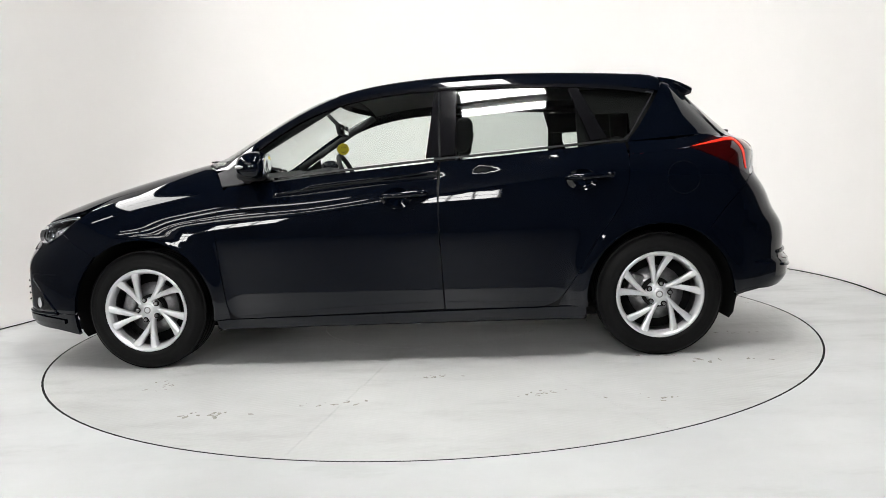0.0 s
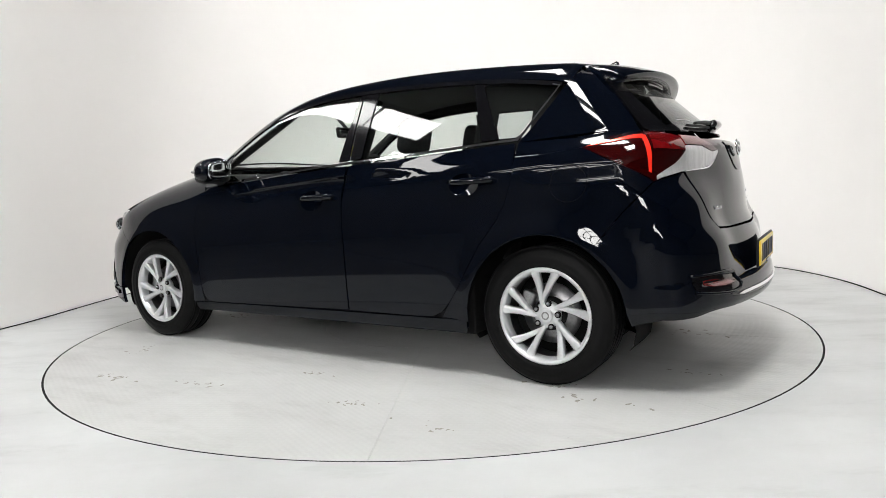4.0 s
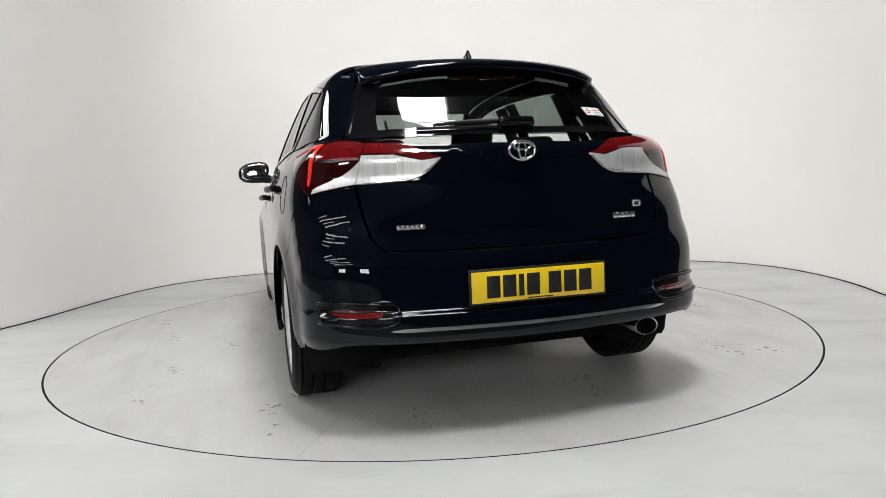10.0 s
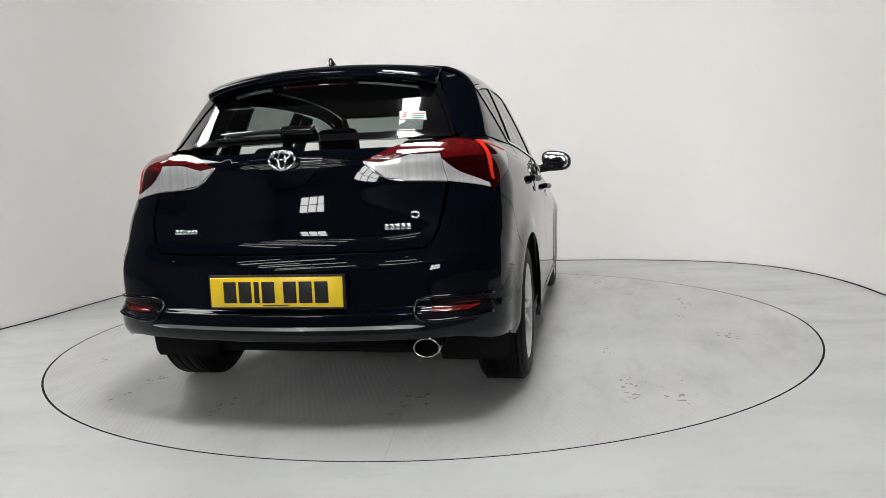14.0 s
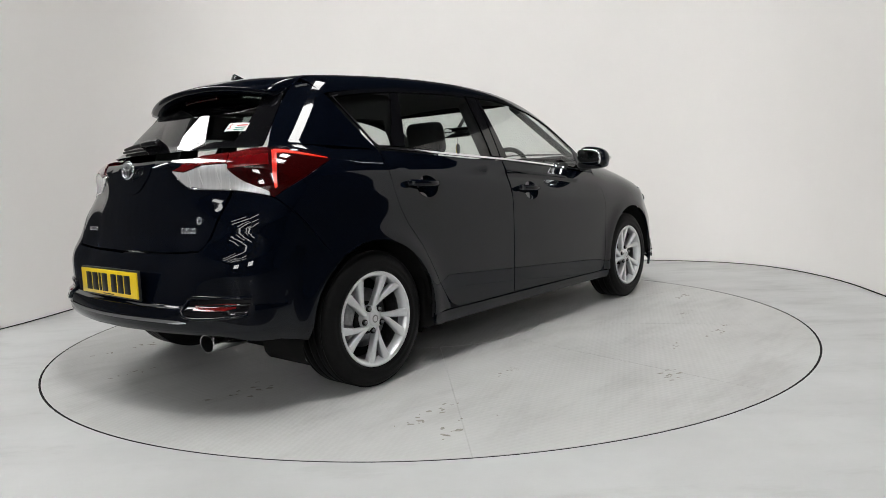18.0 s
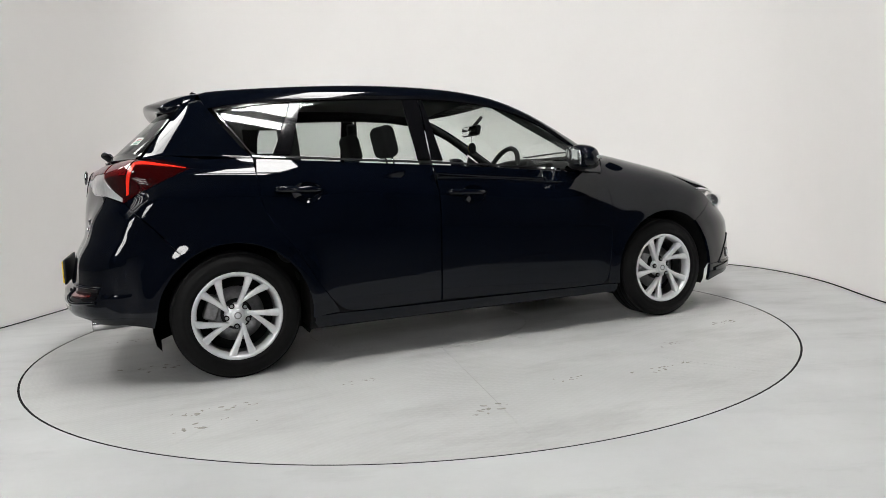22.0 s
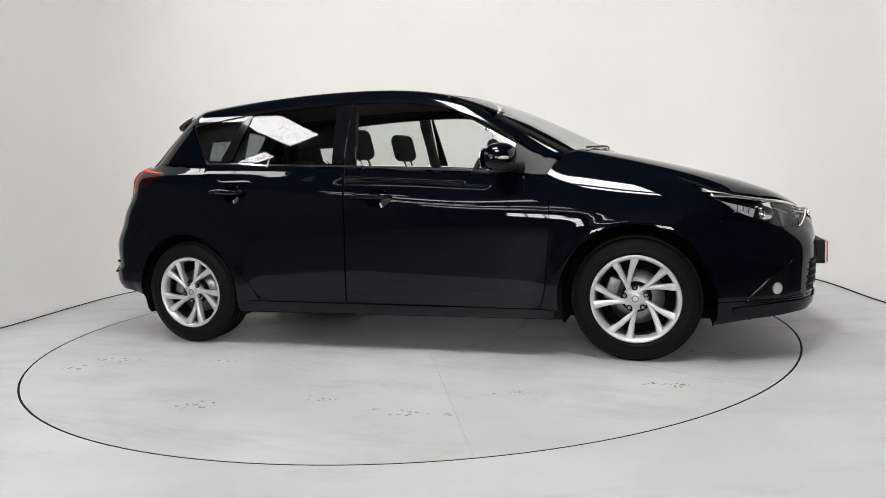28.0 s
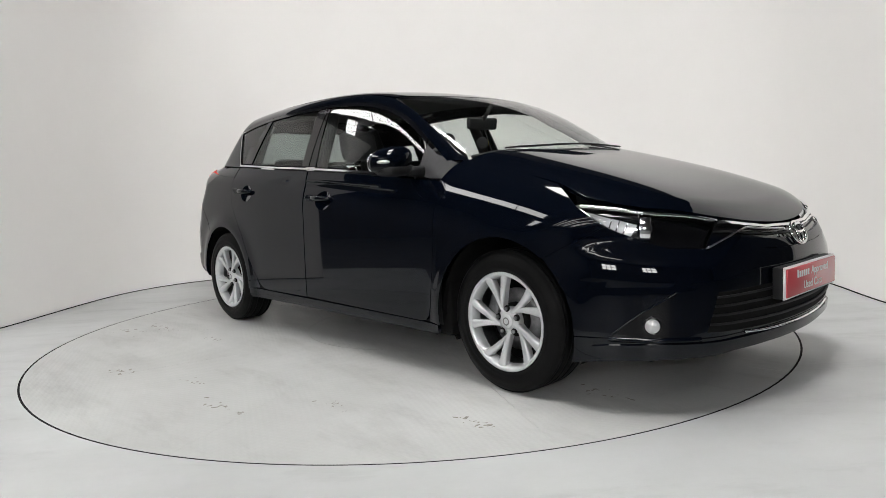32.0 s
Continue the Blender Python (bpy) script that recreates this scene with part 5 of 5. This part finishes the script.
def build_headlamps():
    top = [HL_TIP, on(1.74, 0.735, 0.782), on(1.862, 0.658, 0.757), on(1.945, 0.572, 0.744), on(2.03, 0.445, 0.716)]
    low = [HL_TIP + np.array([0.003, 0, -0.004]), on(1.755, 0.777, 0.719), on(1.84, 0.738, 0.664), HL_LOW, HL_IN]
    for s in (1, -1):
        lamp = new("headlamp")
        lamp.parent = car
        tagged(lamp, "swept-back headlamp with projector behind a clear lens")
        g = loft([top, mixed(top, low, 0.5), low], 26, 12)
        part("housing", panel(g, lift=-0.045, depth=0, side=s, gap=-0.002), BLACK_GLOSS, lamp)
        part("lens", panel(g, depth=0.02, side=s, gap=0.0015), HEAD_GLASS, lamp, "clear headlamp lens")
        bright = [mixed(top, low, k)[:3] for k in (0.42, 0.68, 0.93)]
        part("reflector", panel(loft(bright, 14, 8), lift=-0.022, depth=0.015, side=s, gap=0.003), CLEAR_LENS, lamp, "bright faceted reflector")
        for k in (0.2, 0.45, 0.7):
            a, b = mixed(bright[0], bright[2], 0.05), mixed(bright[0], bright[2], 0.95)
            i = 1 + k
            j, fr = int(i), i - int(i)
            at = lambda r: r[j] * (1 - fr) + r[min(j + 1, 2)] * fr
            part("reflector_rib", mirrored(bead([at(a), at(b)], 0.003, -0.02, 4, smooth=False), s), CHROME, lamp)
        part("upper_strip", mirrored(bead([p * 0.95 + q * 0.05 for p, q in zip(top, low)], 0.0075, 0.001), s), CHROME, lamp, "chrome upper strip")
        part("lower_strip", mirrored(bead([p * 0.05 + q * 0.95 for p, q in zip(top[:3], low[:3])], 0.003, -0.003), s), CHROME, lamp)
        c = (top[2] * 0.42 + low[2] * 0.58) + np.array([0.035, -0.03, -0.005])
        v, f = lathe([(0.0, -0.018), (0.020, -0.014), (0.032, -0.003), (0.036, 0.006)], 24)
        ax = Matrix.Rotation(radians(62), 3, "Z")
        put = lambda vs: [tuple(Vector(c) + ax @ Vector(p)) for p in vs]
        part("projector", mirrored((put(v), [q[::-1] for q in f]), s), CHROME, lamp, "round projector lens")
        v, f = lathe([(0.036, -0.006), (0.043, -0.010), (0.049, -0.004), (0.046, 0.03)], 24)
        part("projector_ring", mirrored((put(v), f), s), CHROME, lamp)
    # upper grille
    gt = [on(2.034, 0.44, 0.714), on(2.075, 0.33, 0.700), on(2.11, 0.2, 0.688), on(2.125, 0, 0.684)]
    gl = [HL_IN + np.array([0.004, -0.004, 0]), on(2.12, 0.36, 0.602), on(2.155, 0.2, 0.594), on(2.17, 0, 0.590)]
    gr = new("upper_grille")
    gr.parent = car
    tagged(gr, "gloss black upper grille with chrome trim")
    part("grille_back", panel(loft([whole(gt), whole(gl)], 40, 12), lift=-0.012, depth=0.0, gap=-0.003), BLACK_GLOSS, gr)
    part("bonnet_strip", panel(loft([whole(mixed(gt, gl, 0.02)), whole(mixed(gt, gl, 0.17))], 40, 5), lift=0.004, depth=0.012), CHROME, gr, "chrome strip under the bonnet")
    vee = [gl[0], (gl[0] + mixed(gt, gl, 0.24)[1]) / 2, mixed(gt, gl, 0.24)[1], mixed(gt, gl, 0.22)[2], mixed(gt, gl, 0.26)[3] + np.array([0, 0.07, 0])]
    for s in (1, -1):
        part("grille_trim", mirrored(bead(vee, 0.0045, 0.002, smooth=False), s), CHROME, gr)
    part("grille_slat", panel(loft([whole(mixed(gt, gl, 0.36)), whole(mixed(gt, gl, 0.42))], 36, 4), lift=-0.006, depth=0.01), BLACK_MATT, gr)
    part("grille_lower", panel(loft([whole(mixed(gt, gl, 0.60)), whole(mixed(gt, gl, 0.99))], 36, 4), lift=0.0, depth=0.01), PAINT, gr)
    emblem(2.168, 0.0, 0.642, -24, 1.12, gr, 1)


HEAD_GLASS = glass_mat("clear_headlamp_plastic", (0.93, 0.94, 0.95))


def letters(body, size, parent, name, mat, place, label=""):
    cu = bpy.data.curves.new(name, "FONT")
    cu.body, cu.size, cu.align_x, cu.align_y, cu.extrude = body, size, "CENTER", "CENTER", 0.0006
    tmp = new(name, cu)
    me = bpy.data.meshes.new_from_object(tmp)
    bpy.data.objects.remove(tmp)
    me.materials.clear()
    me.materials.append(mat)
    me.transform(place)
    ob = new(name, me)
    ob.parent = parent
    return tagged(ob, label) if label else ob


def build_front_fittings():
    # lower grille with slats
    lg = new("lower_grille")
    lg.parent = car
    tagged(lg, "black slatted lower grille")
    t, b = whole([F(0.56, 0.468), F(0.33, 0.470), F(0.17, 0.470), F(0, 0.470)]), whole([F(0.60, 0.318), F(0.38, 0.308), F(0.2, 0.304), F(0, 0.304)])
    part("grille_back", panel(loft([t, b], 40, 8), lift=0.001, depth=0.004), DARK_METAL, lg)
    for k in (0.10, 0.32, 0.54, 0.76):
        m, m2 = mixed(t, b, k), mixed(t, b, k + 0.07)
        part("slat", panel(loft([m, m2], 40, 4), lift=0.008, depth=0.012), BLACK_MATT, lg)
    part("chrome_lip", bead(whole([F(0.42, 0.300), F(0.30, 0.290), F(0.15, 0.286), F(0, 0.285)]), 0.006, 0.003, 40), CHROME, lg, "chrome lower lip")
    for s in (1, -1):
        fog = new("fog_lamp")
        fog.parent = front_bumper
        rails = [[on(1.985, 0.70, 0.468), on(1.90, 0.77, 0.39), on(1.818, 0.819, 0.312)], [on(1.993, 0.72, 0.304), on(1.93, 0.765, 0.300), on(1.82, 0.82, 0.300)]]
        part("surround", panel(loft(rails, 16, 8), lift=0.002, depth=0.003, side=s), BLACK_GLOSS, fog)
        part("surround_rim", mirrored(bead([on(2.0, 0.68, 0.472), on(1.90, 0.77, 0.394), on(1.805, 0.822, 0.310)], 0.004, 0.002, smooth=False), s), PAINT, fog)
        part("wing", mirrored(bead([on(2.06, 0.62, 0.296), on(1.95, 0.75, 0.294), on(1.80, 0.825, 0.298)], 0.010, 0.001, smooth=False), s), PAINT, fog, "body-coloured lower blade")
        c = on(1.94, 0.75, 0.350)
        g = slope(c[None])[0]
        g /= np.linalg.norm(g)
        m = Vector(g).to_track_quat("-Y", "Z").to_matrix()
        for nm, pr, mt in (("lens", [(0.0, -0.010), (0.018, -0.008), (0.027, -0.003)], CLEAR_LENS), ("ring", [(0.027, -0.003), (0.031, -0.008), (0.036, 0.0)], BLACK_GLOSS)):
            v, f = lathe(pr, 24)
            part(nm, mirrored(([tuple(Vector(c) + m @ Vector(p)) for p in v], f), s), mt, fog)
    # lip along the foot of the bumper
    rails = []
    for z, k in ((0.248, 0.0), (0.262, 0.4), (0.285, 1.0)):
        rails.append(whole([S(1.735, z - 0.015 * k), S(1.80, z - 0.008 * k), F(0.72, z), F(0.62, z), F(0.475, z), F(0.25, z), F(0, z)]))
    part("lip", panel(loft(rails, 60, 8), lift=0.010, depth=0.014), PAINT, front_bumper)
    # show plate
    pl = new("show_plate")
    pl.parent = car
    tagged(pl, "red dealer show plate with white lettering")
    px = 2.222
    part("plate", box(px - 0.004, px + 0.004, -0.26, 0.26, 0.410, 0.521, 0.003), RED_PLATE, pl)
    part("plate_rim", box(px - 0.012, px - 0.003, -0.268, 0.268, 0.402, 0.529, 0.003), WHITE_PLASTIC, pl)
    part("plate_holder", box(px - 0.05, px - 0.01, -0.27, 0.27, 0.405, 0.527, 0.004), BLACK_MATT, pl)
    stand = Matrix.Translation((px + 0.0046, 0, 0)) @ Matrix(((0, 0, 1, 0), (1, 0, 0, 0), (0, 1, 0, 0), (0, 0, 0, 1)))
    letters("Approved", 0.046, pl, "lettering", WHITE_PLASTIC, stand @ Matrix.Translation((0.075, 0.491, 0)))
    letters("Used Cars", 0.046, pl, "lettering", WHITE_PLASTIC, stand @ Matrix.Translation((0.0, 0.440, 0)))
    for i in range(6):
        y = -0.165 + i * 0.0215
        part("letter_bar", bar_box(px + 0.0035, px + 0.0052, y, y + 0.015, 0.478, 0.502 + 0.006 * (i == 0), 0.0003), WHITE_PLASTIC, pl)
    # front wipers on the cowl
    for y0, y1 in ((-0.52, 0.05), (0.02, 0.42)):
        w = new("wiper")
        w.parent = car
        tagged(w, "black windscreen wiper at rest")
        pts = [T(1.0 + 0.10 * (1 - (abs(y) / 0.7) ** 2), y) + np.array([0, 0, 0.012]) for y in np.linspace(y0, y1, 8)]
        part("arm", tube(pts, 0.005, 6), BLACK_MATT, w)
        part("blade", tube([p + np.array([-0.02, 0, 0.002]) for p in pts[2:]], 0.004, 6), BLACK_MATT, w)
    rails = [whole([on(0.965, 0.67, 1.045), on(1.07, 0.45, 1.05), on(1.13, 0.22, 1.05), on(1.15, 0, 1.05)]), whole([on(0.948, 0.665, 1.05), on(1.04, 0.45, 1.06), on(1.11, 0.22, 1.07), on(1.13, 0, 1.075)])]
    part("cowl", panel(loft(rails, 30, 4), lift=-0.004, depth=0.01), BLACK_MATT, car)


def build_handles():
    for doors, x, z in ((front_doors, -0.055, 0.838), (rear_doors, -0.965, 0.892)):
        for d, s in zip(doors, (1, -1)):
            h = new("door_handle")
            h.parent = d
            tagged(h, "body-coloured pull handle over a dark recess")
            rows = []
            for r in np.linspace(0.02, 1, 7):
                rows.append([S(x + 0.035 + 0.075 * r * math.cos(a), z - 0.006 + 0.052 * r * math.sin(a)) for a in np.linspace(0, 2 * math.pi, 25)])
            v, f, n = panel(loft(rows, 25, 7, keyed=True), gap=0, depth=0, lift=0.001, side=s)
            v, n = np.array(v), np.array(n)
            c = v[:25].mean(0)
            off = v - c
            n = n - off / 0.06 * 1.0
            n /= np.linalg.norm(n, axis=1, keepdims=True)
            part("recess", (v, f, n), PAINT, h)
            pts = []
            for k in np.linspace(0, 1, 12):
                p = S(x + 0.115 - 0.235 * k, z + 0.004 + 0.008 * k)
                out = 0.004 + 0.032 * math.sin(math.pi * min(k * 1.15, 1) ** 0.8) if k < 0.87 else 0.02
                pts.append(p + np.array([0, out, 0]))
            v, f = tube(pts, [0.006, 0.010, 0.012, 0.0125, 0.013, 0.013, 0.013, 0.013, 0.0135, 0.014, 0.013, 0.008], 10)
            v = [(p[0], p[1], z + (p[2] - z) * 1.25) for p in v]
            part("grip", mirrored((v, f), s), PAINT, h)
            e = S(x - 0.105, z + 0.012) + np.array([0, 0.022, 0])
            v, f = tube([e - np.array([0.0, 0.016, 0]), e], 0.013, 14)
            part("lock_cap", mirrored((v, f), s), PAINT, h)
    # fuel flap seam on the left
    ring = [S(-1.42 + 0.078 * math.cos(a), 0.878 + 0.078 * math.sin(a)) for a in np.linspace(0, 2 * math.pi, 41)]
    part("fuel_flap_seam", bead(ring, 0.0011, 0.0002, 60), DARK_METAL, quarters[0])


def blob(c, r, power=2.6, n=24, m=14, front=1.0, back=1.0):
    """A rounded housing: a squared-off ellipsoid, fuller ahead or behind."""
    v, f = [], []
    sg = lambda a: math.copysign(abs(a) ** (2 / power), a)
    for i in range(m + 1):
        e = -math.pi / 2 + math.pi * i / m
        for j in range(n):
            a = 2 * math.pi * j / n
            x, y, z = sg(math.cos(e)) * sg(math.cos(a)), sg(math.cos(e)) * sg(math.sin(a)), sg(math.sin(e))
            v.append((c[0] + r[0] * x * (front if x > 0 else back), c[1] + r[1] * y, c[2] + r[2] * z))
    for i in range(m):
        for j in range(n):
            a, b = i * n + j, i * n + (j + 1) % n
            f.append((a, b, b + n, a + n))
    return v, f


def build_mirrors():
    for s in (1, -1):
        m = new("door_mirror")
        m.parent = car
        tagged(m, "door mirror with dark housing and turn lamp")
        v, f = blob((0.665, 0.915, 1.020), (0.07, 0.105, 0.066), 2.5, 28, 16, 1.25, 0.75)
        v = [(p[0] - 0.25 * (p[1] - 0.9) ** 2 - 0.10 * max(0, p[1] - 0.88), p[1], p[2] - 0.14 * (p[1] - 0.92)) for p in v]
        part("housing", mirrored((v, f), s), PAINT, m)
        v, f = blob((0.668, 0.90, 0.975), (0.066, 0.105, 0.032), 2.6, 24, 10, 1.2, 0.75)
        part("lower_shell", mirrored((v, f), s), BLACK_MATT, m)
        v, f = blob((0.607, 0.912, 1.020), (0.006, 0.088, 0.052), 2.8, 24, 10)
        part("mirror_glass", mirrored(([(p[0] - 0.25 * (p[1] - 0.9) ** 2 - 0.10 * max(0, p[1] - 0.88), p[1], p[2] - 0.14 * (p[1] - 0.92)) for p in v], f), s), CHROME, m)
        v, f = blob((0.70, 0.982, 1.012), (0.035, 0.034, 0.010), 2.4, 16, 8)
        part("turn_lamp", mirrored((v, f), s), CLEAR_LENS, m, "clear turn lamp")
        v, f = tube([(0.745, 0.78, 0.962), (0.72, 0.84, 0.965), (0.685, 0.89, 0.975)], [0.03, 0.026, 0.024], 10)
        part("stalk", mirrored((v, f), s), BLACK_MATT, m)


build_rear_lamps()
build_rear_fittings()
build_spoiler()
build_headlamps()
build_front_fittings()
build_handles()
build_mirrors()


# ---- what turns ----
def motions():
    for m in (turntable, car, freshener):
        walk(m, [(t, pose(0, 0, 0, 0, 0, TURN_0 + TURN_RATE * t)) for t in range(0, 33)])


for child in car.children:
    child.matrix_basis = pose(CAR_X, CAR_Y, 0) @ child.matrix_basis
motions()
